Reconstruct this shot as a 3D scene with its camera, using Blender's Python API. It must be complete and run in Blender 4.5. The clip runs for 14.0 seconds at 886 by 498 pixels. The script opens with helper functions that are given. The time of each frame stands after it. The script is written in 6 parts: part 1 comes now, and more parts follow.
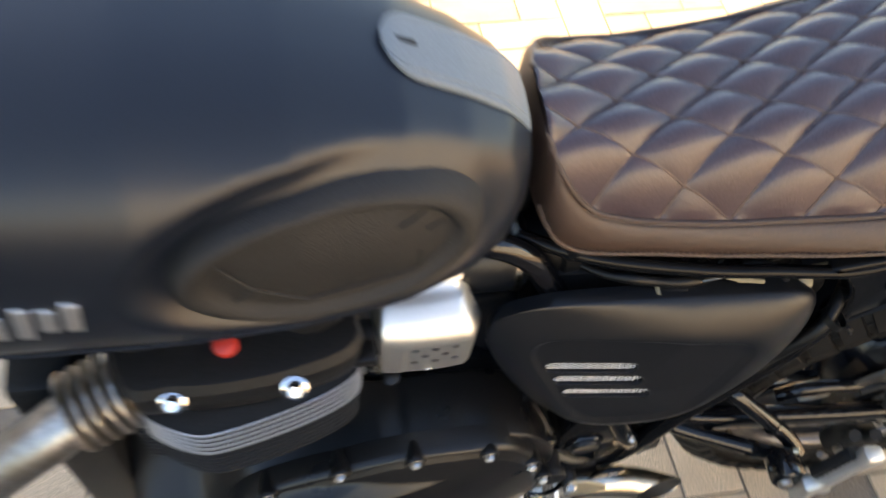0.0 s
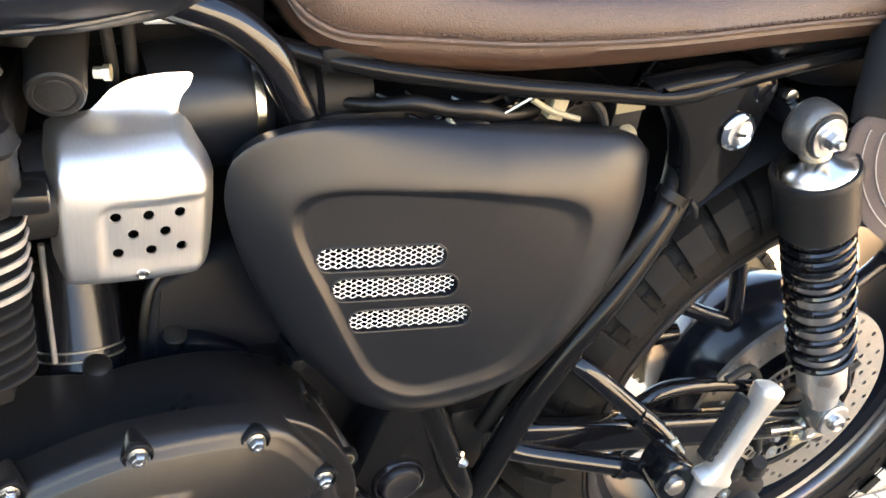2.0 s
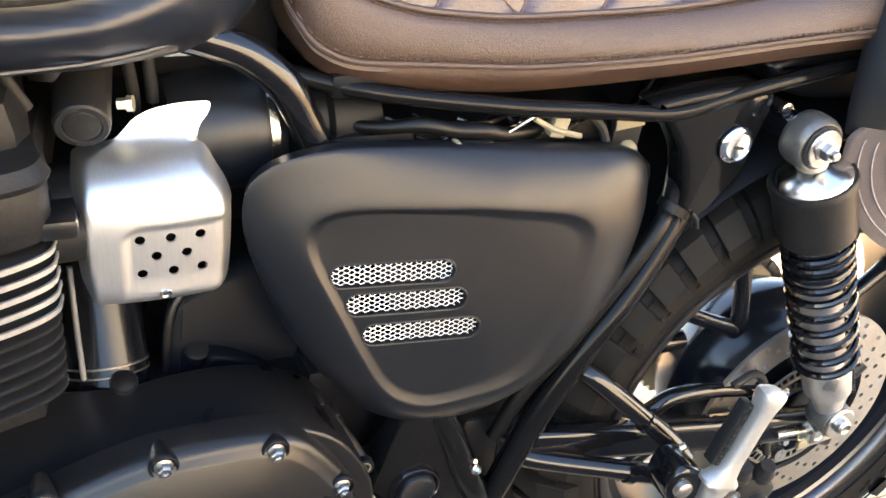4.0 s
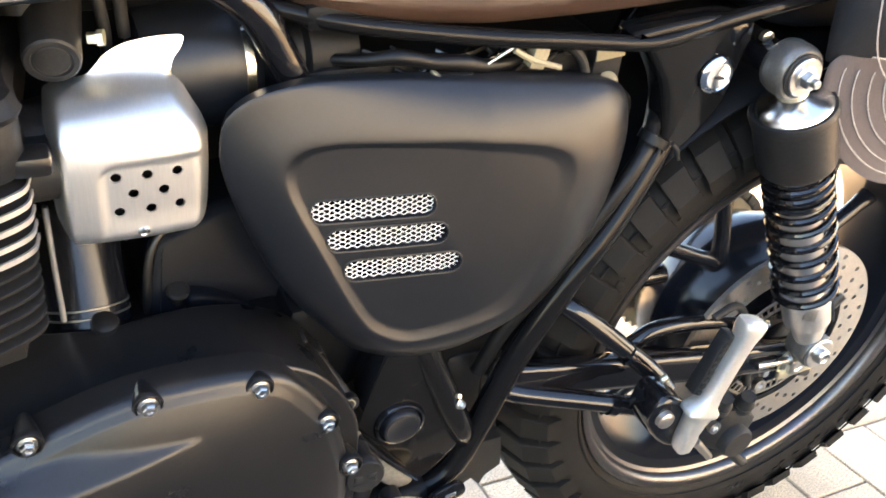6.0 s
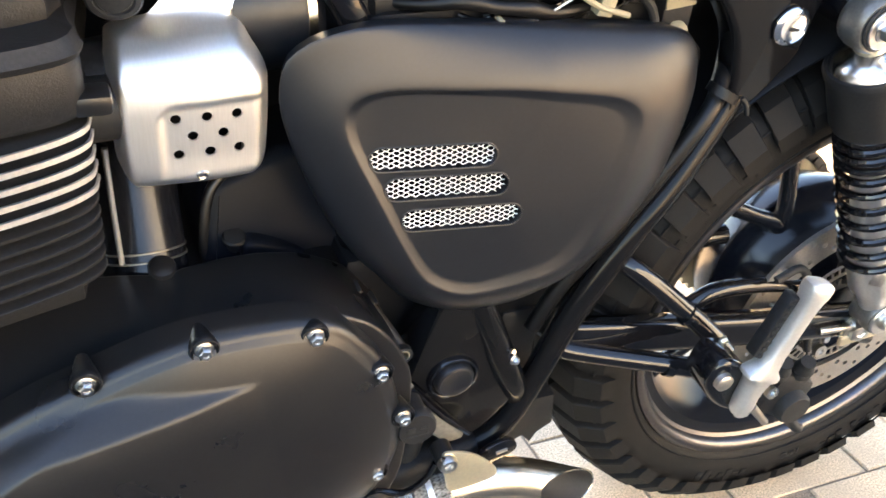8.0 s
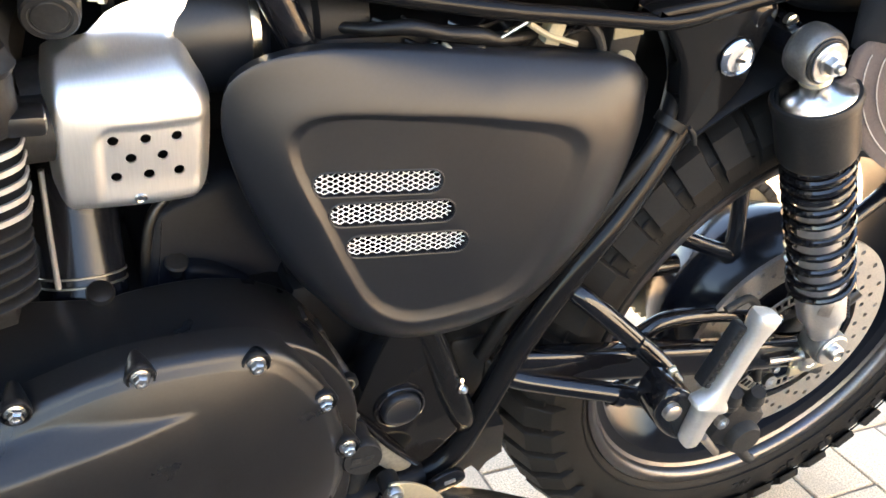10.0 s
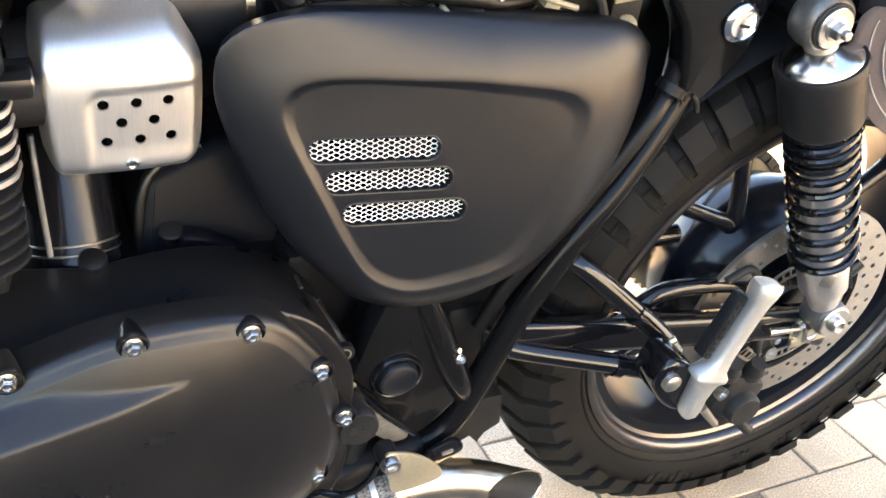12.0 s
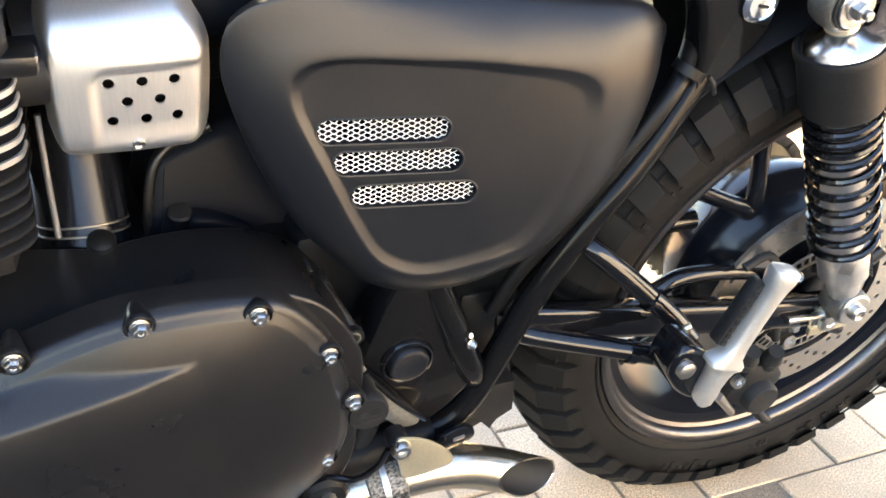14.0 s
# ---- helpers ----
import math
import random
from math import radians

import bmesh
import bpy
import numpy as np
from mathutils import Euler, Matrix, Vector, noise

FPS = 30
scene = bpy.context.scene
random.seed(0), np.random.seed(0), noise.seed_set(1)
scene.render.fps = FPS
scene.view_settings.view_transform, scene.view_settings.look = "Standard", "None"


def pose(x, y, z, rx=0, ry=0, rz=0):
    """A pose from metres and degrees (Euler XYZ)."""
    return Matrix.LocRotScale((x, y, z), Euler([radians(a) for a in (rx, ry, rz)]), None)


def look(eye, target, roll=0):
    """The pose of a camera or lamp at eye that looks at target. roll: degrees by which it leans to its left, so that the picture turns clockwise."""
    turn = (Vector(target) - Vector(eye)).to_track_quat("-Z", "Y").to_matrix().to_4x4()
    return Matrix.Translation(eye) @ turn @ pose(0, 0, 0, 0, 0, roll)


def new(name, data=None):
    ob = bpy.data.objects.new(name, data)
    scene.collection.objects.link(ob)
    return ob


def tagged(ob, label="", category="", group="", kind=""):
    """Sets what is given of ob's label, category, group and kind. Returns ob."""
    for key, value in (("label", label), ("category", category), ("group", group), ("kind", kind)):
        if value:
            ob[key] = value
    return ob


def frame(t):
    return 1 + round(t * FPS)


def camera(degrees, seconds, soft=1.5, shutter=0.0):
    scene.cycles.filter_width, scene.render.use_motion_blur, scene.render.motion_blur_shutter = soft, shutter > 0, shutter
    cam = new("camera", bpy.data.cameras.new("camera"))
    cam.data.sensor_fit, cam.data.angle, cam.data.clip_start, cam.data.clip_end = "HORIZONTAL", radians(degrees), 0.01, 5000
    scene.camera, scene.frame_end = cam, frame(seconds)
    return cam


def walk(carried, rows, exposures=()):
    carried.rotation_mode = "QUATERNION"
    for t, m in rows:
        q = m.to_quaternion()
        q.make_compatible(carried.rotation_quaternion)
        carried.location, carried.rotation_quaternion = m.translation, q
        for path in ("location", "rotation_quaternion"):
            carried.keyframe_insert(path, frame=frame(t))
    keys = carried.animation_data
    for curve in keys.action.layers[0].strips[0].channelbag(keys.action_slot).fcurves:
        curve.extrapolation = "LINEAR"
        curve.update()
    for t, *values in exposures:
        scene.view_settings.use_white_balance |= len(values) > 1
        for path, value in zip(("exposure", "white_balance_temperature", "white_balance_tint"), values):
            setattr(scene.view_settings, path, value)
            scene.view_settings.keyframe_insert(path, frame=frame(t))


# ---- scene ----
import functools

from mathutils import geometry

cam = camera(49.4, 14.0, soft=1.6, shutter=0.5)
# seconds, eye, target, roll
PATH = [
    (0, (-0.7523, -0.6679, 1.3471), (-0.6427, -0.1666, 0.7333), 4.03),
    (0.2, (-0.6724, -0.6710, 1.2049), (-0.5726, -0.1151, 0.6383), 3.01),
    (0.3, (-0.6391, -0.6662, 1.1579), (-0.5305, -0.0879, 0.6159), 3.10),
    (0.5, (-0.6209, -0.6496, 1.0138), (-0.4625, -0.0228, 0.5426), 5.72),
    (0.7, (-0.6437, -0.6557, 0.8991), (-0.4655, 0.0021, 0.4801), 4.53),
    (1, (-0.6626, -0.6792, 0.8306), (-0.4599, -0.0168, 0.4304), 5.78),
    (1.5, (-0.7172, -0.7433, 0.8336), (-0.4252, -0.0690, 0.5174), 6.51),
    (2, (-0.7222, -0.7541, 0.8407), (-0.4007, -0.0965, 0.5181), 4.31),
    (4.5, (-0.7330, -0.7821, 0.8556), (-0.4237, -0.1145, 0.5414), 2.52),
    (5, (-0.7375, -0.7731, 0.8493), (-0.4142, -0.1139, 0.5316), 2.91),
    (5.5, (-0.7285, -0.7763, 0.8485), (-0.3982, -0.1236, 0.5246), 2.39),
    (6, (-0.7278, -0.7805, 0.8444), (-0.4100, -0.1369, 0.4912), 2.33),
    (6.5, (-0.7317, -0.7794, 0.8429), (-0.4387, -0.1285, 0.4817), 1.74),
    (7, (-0.7335, -0.7718, 0.8356), (-0.4474, -0.1227, 0.4657), 2.09),
    (7.5, (-0.7305, -0.7730, 0.8325), (-0.4587, -0.1239, 0.4518), 1.56),
    (8, (-0.7324, -0.7699, 0.8311), (-0.4547, -0.1245, 0.4486), 2.31),
    (8.5, (-0.7310, -0.7692, 0.8284), (-0.4309, -0.1197, 0.4704), 3.58),
    (11, (-0.7114, -0.7694, 0.8263), (-0.4021, -0.1283, 0.4612), 3.86),
    (11.5, (-0.7116, -0.7677, 0.8220), (-0.4035, -0.1289, 0.4520), 3.94),
    (12, (-0.7112, -0.7633, 0.8200), (-0.4069, -0.1288, 0.4393), 4.03),
    (12.5, (-0.7116, -0.7629, 0.8181), (-0.4154, -0.1272, 0.4332), 3.84),
    (13, (-0.7015, -0.7596, 0.8117), (-0.4127, -0.1309, 0.4100), 3.56),
    (13.5, (-0.7017, -0.7617, 0.8128), (-0.4201, -0.1291, 0.4122), 3.22),
    (14, (-0.7007, -0.7615, 0.8126), (-0.4144, -0.1243, 0.4228), 3.66),
]
walk(cam, [(t, look(eye, target, roll)) for t, eye, target, roll in PATH],
     exposures=[(0.0, 2.28, 8650, 13), (0.2, 2.98, 8600, 12), (0.5, 3.5, 8300, 12), (1.0, 3.72, 8500, 14), (1.5, 3.66, 8400, 14), (2.0, 3.47, 8350, 14), (5.0, 3.47, 8350, 14), (14.0, 3.36, 8300, 14)])

# ---------------------------------------------------------------- light
world = bpy.data.worlds.new("world")
scene.world = world
world.use_nodes = True
_wn = world.node_tree
_sky = _wn.nodes.new("ShaderNodeTexSky")
_sky.sky_type, _sky.sun_disc = "NISHITA", False
SUN_UP, SUN_ROUND = 38.0, 311.0
_sky.sun_elevation, _sky.sun_rotation = radians(SUN_UP), radians(SUN_ROUND)
_sky.dust_density, _sky.ozone_density = 0.3, 3.5
_wn.links.new(_sky.outputs[0], _wn.nodes["Background"].inputs[0])
_wn.nodes["Background"].inputs[1].default_value = 0.13
_sl = bpy.data.lights.new("sun", "SUN")
_sl.energy, _sl.angle, _sl.color = 4.0, radians(0.6), (1.0, 0.87, 0.66)
_sun = new("sun", _sl)
_d = Vector((math.sin(radians(SUN_ROUND)) * math.cos(radians(SUN_UP)), math.cos(radians(SUN_ROUND)) * math.cos(radians(SUN_UP)), math.sin(radians(SUN_UP))))
_sun.matrix_world = look(_d * 20, (0, 0, 0))


# ---------------------------------------------------------------- materials
def material(name, base, rough=0.5, metal=0.0, grain=0.0, grain_scale=400.0, stain=0.0, stain_scale=14.0, bump=0.0, bump_scale=900.0,
             coat=0.0, second=None, per_object=0.0, rough_var=0.12, stretch=(1, 1, 1), spec=0.5, bump_kind="noise", sheen=0.0, island=False):
    m = bpy.data.materials.new(name)
    m.use_nodes = True
    nt = m.node_tree
    b = nt.nodes["Principled BSDF"]
    N, K = nt.nodes.new, nt.links.new
    co = N("ShaderNodeTexCoord")
    mp = N("ShaderNodeMapping")
    mp.inputs["Scale"].default_value = stretch
    K(co.outputs["Object"], mp.inputs[0])
    n1, n2 = N("ShaderNodeTexNoise"), N("ShaderNodeTexNoise")
    n1.inputs["Scale"].default_value, n1.inputs["Detail"].default_value = grain_scale, 3
    n2.inputs["Scale"].default_value, n2.inputs["Detail"].default_value = stain_scale, 5
    K(mp.outputs[0], n1.inputs[0]), K(co.outputs["Object"], n2.inputs[0])
    dark = [c * (1 - grain) for c in base] + [1]
    lite = [min(1, c * (1 + grain)) for c in base] + [1]
    mix = N("ShaderNodeMix")
    mix.data_type = "RGBA"
    mix.inputs[6].default_value, mix.inputs[7].default_value = dark, lite
    spread = N("ShaderNodeMapRange")
    spread.inputs[1].default_value, spread.inputs[2].default_value = 0.36, 0.64
    K(n1.outputs[0], spread.inputs[0])
    K(spread.outputs[0], mix.inputs[0])
    ramp = N("ShaderNodeMapRange")
    ramp.inputs[1].default_value, ramp.inputs[2].default_value = 0.35, 0.7
    K(n2.outputs[0], ramp.inputs[0])
    mix2 = N("ShaderNodeMix")
    mix2.data_type = "RGBA"
    sc = second if second else [c * 0.6 for c in base]
    mul = N("ShaderNodeMath")
    mul.operation = "MULTIPLY"
    mul.inputs[1].default_value = stain
    K(ramp.outputs[0], mul.inputs[0]), K(mul.outputs[0], mix2.inputs[0])
    K(mix.outputs[2], mix2.inputs[6])
    mix2.inputs[7].default_value = list(sc) + [1]
    out = mix2.outputs[2]
    if per_object:
        oi, hs = N("ShaderNodeNewGeometry" if island else "ShaderNodeObjectInfo"), N("ShaderNodeHueSaturation")
        mr = N("ShaderNodeMapRange")
        mr.inputs[3].default_value, mr.inputs[4].default_value = 1 - per_object, 1 + per_object
        K(oi.outputs["Random Per Island" if island else "Random"], mr.inputs[0]), K(mr.outputs[0], hs.inputs["Value"]), K(out, hs.inputs["Color"])
        out = hs.outputs[0]
    K(out, b.inputs["Base Color"])
    rr = N("ShaderNodeMapRange")
    rr.inputs[3].default_value, rr.inputs[4].default_value = max(0.02, rough - rough_var * 0.5), min(1, rough + rough_var * 0.5)
    K(n2.outputs[0], rr.inputs[0]), K(rr.outputs[0], b.inputs["Roughness"])
    b.inputs["Metallic"].default_value = metal
    b.inputs["Specular IOR Level"].default_value = spec
    b.inputs["Coat Weight"].default_value, b.inputs["Coat Roughness"].default_value = coat, 0.06
    b.inputs["Sheen Weight"].default_value = sheen
    if bump:
        bp = N("ShaderNodeBump")
        bp.inputs["Strength"].default_value, bp.inputs["Distance"].default_value = bump, 0.001
        if bump_kind == "cells":
            v = N("ShaderNodeTexVoronoi")
            v.inputs["Scale"].default_value = bump_scale
            K(mp.outputs[0], v.inputs["Vector"]), K(v.outputs["Distance"], bp.inputs["Height"])
        else:
            n3 = N("ShaderNodeTexNoise")
            n3.inputs["Scale"].default_value, n3.inputs["Detail"].default_value = bump_scale, 4
            K(mp.outputs[0], n3.inputs[0]), K(n3.outputs[0], bp.inputs["Height"])
        K(bp.outputs[0], b.inputs["Normal"])
    return m


SATIN = material("satin_black_paint", (0.0063, 0.0074, 0.0098), 0.36, grain=0.12, stain=0.15, bump=0.06, bump_scale=2500, second=(0.0125, 0.0127, 0.0135), spec=0.43)
TANK = material("matte_tank_paint", (0.0074, 0.0103, 0.0165), 0.33, grain=0.1, stain=0.12, bump=0.04, bump_scale=2500, second=(0.013, 0.014, 0.016), spec=0.5)
CASE = material("satin_engine_black", (0.008, 0.008, 0.0086), 0.29, grain=0.15, stain=0.25, bump=0.12, bump_scale=1600, second=(0.014, 0.013, 0.0125), spec=0.42)
CAST = material("rough_cast_black", (0.0095, 0.0097, 0.0105), 0.46, grain=0.3, stain=0.3, bump=0.3, bump_scale=900, second=(0.012, 0.011, 0.010), spec=0.24)
GLOSS = material("gloss_black_enamel", (0.005, 0.005, 0.006), 0.07, spec=0.55, rough_var=0.05, stain=0.1, second=(0.014, 0.013, 0.012))
FRAME_PAINT = material("black_frame_enamel", (0.006, 0.006, 0.0065), 0.1, rough_var=0.06, stain=0.15, second=(0.01, 0.0095, 0.009), spec=0.15)
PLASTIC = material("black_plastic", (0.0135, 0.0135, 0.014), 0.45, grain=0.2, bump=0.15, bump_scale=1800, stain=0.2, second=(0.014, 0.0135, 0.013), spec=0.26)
# darker copy of black_plastic: shade under and between parts is put into its colour
SHADE_PLASTIC = material("shade_dark_plastic", (0.0062, 0.0067, 0.0078), 0.4, grain=0.2, bump=0.1, bump_scale=1800, stain=0.2, second=(0.006, 0.006, 0.0062), spec=0.14)
WIRE = material("black_taped_wire", (0.005, 0.005, 0.0052), 0.36, grain=0.2, bump=0.2, bump_scale=1500, stain=0.2, second=(0.01, 0.0095, 0.009), spec=0.25)
RUBBER = material("grey_black_rubber", (0.015, 0.015, 0.015), 0.6, grain=0.2, bump=0.2, bump_scale=1200, stain=0.3, second=(0.026, 0.025, 0.024), spec=0.3)
TYRE = material("tyre_rubber", (0.007, 0.0068, 0.0067), 0.6, grain=0.25, bump=0.3, bump_scale=900, stain=0.7, second=(0.0145, 0.0128, 0.0115), stain_scale=22, spec=0.14)
ALU = material("brushed_aluminium", (0.88, 0.87, 0.845), 0.41, metal=1.0, grain=0.025, grain_scale=240, bump=0.018, bump_scale=320, stretch=(4, 1, 0.3), stain=0.12, second=(0.78, 0.765, 0.73))
FINS = material("machined_fin_edge", (0.9, 0.89, 0.87), 0.42, metal=1.0, grain=0.05, bump=0.08, bump_scale=500, stain=0.15, second=(0.7, 0.69, 0.67))
STEEL = material("stainless_steel", (0.7, 0.63, 0.53), 0.24, metal=1.0, grain=0.06, grain_scale=120, stain=0.35, stain_scale=9, second=(0.62, 0.52, 0.38), bump=0.05, bump_scale=300, stretch=(0.3, 4, 4))
HEADER = material("dull_header_steel", (0.46, 0.43, 0.4), 0.36, metal=0.95, grain=0.15, grain_scale=160, stain=0.8, stain_scale=26, second=(0.2, 0.17, 0.14), bump=0.2, bump_scale=500)
MESH = material("bright_metal_mesh", (0.84, 0.83, 0.8), 0.4, metal=0.2, grain=0.05, stain=0.1, second=(0.75, 0.74, 0.7))
CHROME = material("chrome", (0.85, 0.85, 0.86), 0.08, metal=1.0, rough_var=0.06, stain=0.1, second=(0.7, 0.7, 0.7))
ZINC = material("zinc_plated_bolt", (0.6, 0.58, 0.55), 0.28, metal=1.0, grain=0.1, stain=0.3, second=(0.42, 0.4, 0.37), bump=0.1, bump_scale=1200)
DISC = material("brake_disc_steel", (0.52, 0.49, 0.45), 0.38, metal=1.0, grain=0.1, grain_scale=500, stain=0.3, second=(0.4, 0.36, 0.31), bump=0.1, bump_scale=700)
GOLD = material("yellow_passivated_steel", (0.74, 0.65, 0.46), 0.38, metal=0.85, grain=0.05, stain=0.3, second=(0.58, 0.52, 0.4), bump=0.03)
PEG = material("cast_silver_peg", (0.66, 0.645, 0.61), 0.42, metal=0.8, grain=0.04, stain=0.15, second=(0.62, 0.61, 0.585), bump=0.06, bump_scale=1200)
RIM = material("satin_rim_black", (0.006, 0.0075, 0.011), 0.3, grain=0.1, metal=0.0, spec=0.06, stain=0.25, second=(0.01, 0.0105, 0.012), bump=0.05)
HUB_PAINT = material("satin_gloss_hub", (0.005, 0.0062, 0.0095), 0.2, spec=0.4, rough_var=0.08, stain=0.2, second=(0.012, 0.011, 0.01), bump=0.04)
LIP = material("satin_machined_lip", (0.13, 0.125, 0.12), 0.32, metal=1.0, grain=0.1, stain=0.3, second=(0.12, 0.11, 0.17), bump=0.08, bump_scale=500)
POLISH = material("polished_alloy", (0.8, 0.79, 0.77), 0.2, metal=1.0, grain=0.04, stain=0.2, second=(0.68, 0.67, 0.65), bump=0.05, bump_scale=600)
SATIN_ALLOY = material("satin_alloy", (0.62, 0.61, 0.6), 0.4, metal=0.9, grain=0.06, stain=0.2, second=(0.5, 0.49, 0.48), bump=0.08, bump_scale=600)
LEATHER = material("brown_leather", (0.061, 0.033, 0.022), 0.38, grain=0.14, stain=0.35, stain_scale=20, second=(0.08, 0.045, 0.031), spec=0.62, bump=0.75, bump_scale=760, stretch=(1, 1, 1.5), rough_var=0.1)
LEATHER_TOP = material("quilted_brown_leather", (0.062, 0.04, 0.044), 0.24, grain=0.14, stain=0.3, stain_scale=20, second=(0.085, 0.053, 0.051), bump=0.2, bump_scale=620, bump_kind="cells", rough_var=0.1, spec=0.56)
STITCH = material("tan_thread", (0.13, 0.078, 0.055), 0.8, grain=0.2, bump=0.3)
SEAM_THREAD = material("brown_thread", (0.055, 0.03, 0.021), 0.8, grain=0.2, bump=0.3)
PALE_THREAD = material("pale_thread", (0.4, 0.36, 0.33), 0.8, grain=0.15, bump=0.3)
PAD = material("black_vinyl_pad", (0.017, 0.0155, 0.0145), 0.58, grain=0.2, spec=0.32, bump=0.4, bump_scale=700, bump_kind="cells", stain=0.2, second=(0.038, 0.035, 0.032))
SMOKE = material("grey_tank_trim", (0.16, 0.185, 0.2), 0.45, grain=0.08, stain=0.2, second=(0.12, 0.14, 0.15), bump=0.1)
RED = material("red_plug_cap", (0.45, 0.03, 0.02), 0.4, grain=0.1, stain=0.2, second=(0.35, 0.03, 0.02))
CREAM = material("cream_plastic", (0.23, 0.2, 0.13), 0.5, grain=0.1, stain=0.3, second=(0.3, 0.26, 0.18))
GEARCASE = material("bare_sandcast_alloy", (0.22, 0.213, 0.19), 0.5, metal=0.5, grain=0.12, stain=0.4, second=(0.18, 0.172, 0.15), bump=0.3, bump_scale=600)
BARE = material("bare_cast_alloy", (0.15, 0.143, 0.13), 0.36, metal=0.6, grain=0.12, stain=0.4, second=(0.14, 0.13, 0.115), bump=0.15, bump_scale=700)
FABRIC = material("taupe_cap_fabric", (0.1, 0.075, 0.068), 0.85, grain=0.3, grain_scale=1500, stain=0.3, second=(0.13, 0.1, 0.088), bump=0.4, bump_scale=1600, sheen=0.2)
STRAP = material("black_webbing", (0.012, 0.012, 0.014), 0.85, grain=0.4, grain_scale=1500, bump=0.5, bump_scale=1500)
MESH_Y = material("yellow_netting", (0.6, 0.5, 0.05), 0.7, grain=0.2, bump=0.2)
MESH_W = material("cream_netting", (0.68, 0.6, 0.52), 0.7, grain=0.2, bump=0.2)
PAVER = material("tan_concrete_paver", (0.72, 0.515, 0.335), 0.85, grain=0.42, grain_scale=430, stain=0.75, stain_scale=13, second=(0.52, 0.38, 0.255), bump=1.0, bump_scale=300, per_object=0.14)
PAVER_FAR = material("tan_concrete_paver_far", (0.72, 0.515, 0.335), 0.85, grain=0.42, grain_scale=430, stain=0.75, stain_scale=13, second=(0.52, 0.38, 0.255), bump=1.0, bump_scale=300, per_object=0.14, island=True)
EARTH = material("pale_earth", (0.36, 0.3, 0.235), 0.95, grain=0.3, grain_scale=60, stain=0.4, stain_scale=0.6, second=(0.28, 0.23, 0.18), bump=0.5, bump_scale=90)
CREAM_WALL = material("cream_render", (0.8, 0.785, 0.74), 0.9, grain=0.08, grain_scale=70, stain=0.25, stain_scale=1.2, second=(0.68, 0.65, 0.59), bump=0.5, bump_scale=120)
BORE_DARK = material("dark_bore", (0.007, 0.0062, 0.0056), 0.7, grain=0.3, stain=0.4, second=(0.018, 0.0155, 0.0135))
WALL = material("grey_render", (0.42, 0.4, 0.37), 0.9, grain=0.12, grain_scale=80, stain=0.3, stain_scale=1.5, second=(0.34, 0.32, 0.3), bump=0.5, bump_scale=120)
DARK_GROUND = material("dark_reflected_ground", (0.05, 0.049, 0.047), 0.85, grain=0.5, grain_scale=240, stain=0.4, stain_scale=3, second=(0.07, 0.067, 0.062), bump=0.9, bump_scale=260)
SAND = material("joint_sand", (0.27, 0.205, 0.145), 0.95, grain=0.35, grain_scale=500, stain=0.4, second=(0.16, 0.13, 0.1), bump=0.6, bump_scale=500)


# ---------------------------------------------------------------- mesh helpers
def part(name, bm, mat, parent=None, label="", smooth=38):
    bmesh.ops.remove_doubles(bm, verts=bm.verts, dist=1e-6)
    bmesh.ops.recalc_face_normals(bm, faces=bm.faces)
    lim = radians(smooth)
    for e in bm.edges:
        e.smooth = len(e.link_faces) == 2 and e.calc_face_angle(0) < lim
    for f in bm.faces:
        f.smooth = True
    me = bpy.data.meshes.new(name)
    bm.to_mesh(me)
    bm.free()
    me.materials.append(mat)
    ob = new(name, me)
    ob.parent = parent
    return tagged(ob, label)


def spline(pts, n=8, closed=False):
    """Catmull-Rom through the points, n steps a span."""
    P = [np.array(p, float) for p in pts]
    out, m = [], len(P)
    for i in range(m if closed else m - 1):
        if closed:
            a, b, c, d = P[i - 1], P[i], P[(i + 1) % m], P[(i + 2) % m]
        else:
            b, c = P[i], P[i + 1]
            a = P[i - 1] if i else 2 * b - c
            d = P[i + 2] if i + 2 < m else 2 * c - b
        for k in range(n):
            t = k / n
            out.append(0.5 * (2 * b + (c - a) * t + (2 * a - 5 * b + 4 * c - d) * t * t + (3 * b - a - 3 * c + d) * t ** 3))
    if not closed:
        out.append(P[-1])
    return out


def skin(bm, rings, cap0=True, cap1=True, wrap=True):
    """Faces between rings of equal length."""
    V = [[bm.verts.new(tuple(p)) for p in r] for r in rings]
    n = len(V[0])
    for a, b in zip(V, V[1:]):
        for i in range(n if wrap else n - 1):
            j = (i + 1) % n
            bm.faces.new((a[i], a[j], b[j], b[i]))
    if cap0 and wrap:
        bm.faces.new(V[0][::-1])
    if cap1 and wrap:
        bm.faces.new(V[-1])
    return V


def frames_along(path):
    P = [np.array(p, float) for p in path]
    T = []
    for i in range(len(P)):
        t = P[min(i + 1, len(P) - 1)] - P[max(i - 1, 0)]
        T.append(t / np.linalg.norm(t))
    u = np.cross(T[0], (0.0, 0.0, 1.0))
    if np.linalg.norm(u) < 0.05:
        u = np.cross(T[0], (0.0, 1.0, 0.0))
    u /= np.linalg.norm(u)
    out = []
    for p, t in zip(P, T):
        u = u - t * (u @ t)
        u /= np.linalg.norm(u)
        out.append((p, t, u, np.cross(t, u)))
    return out


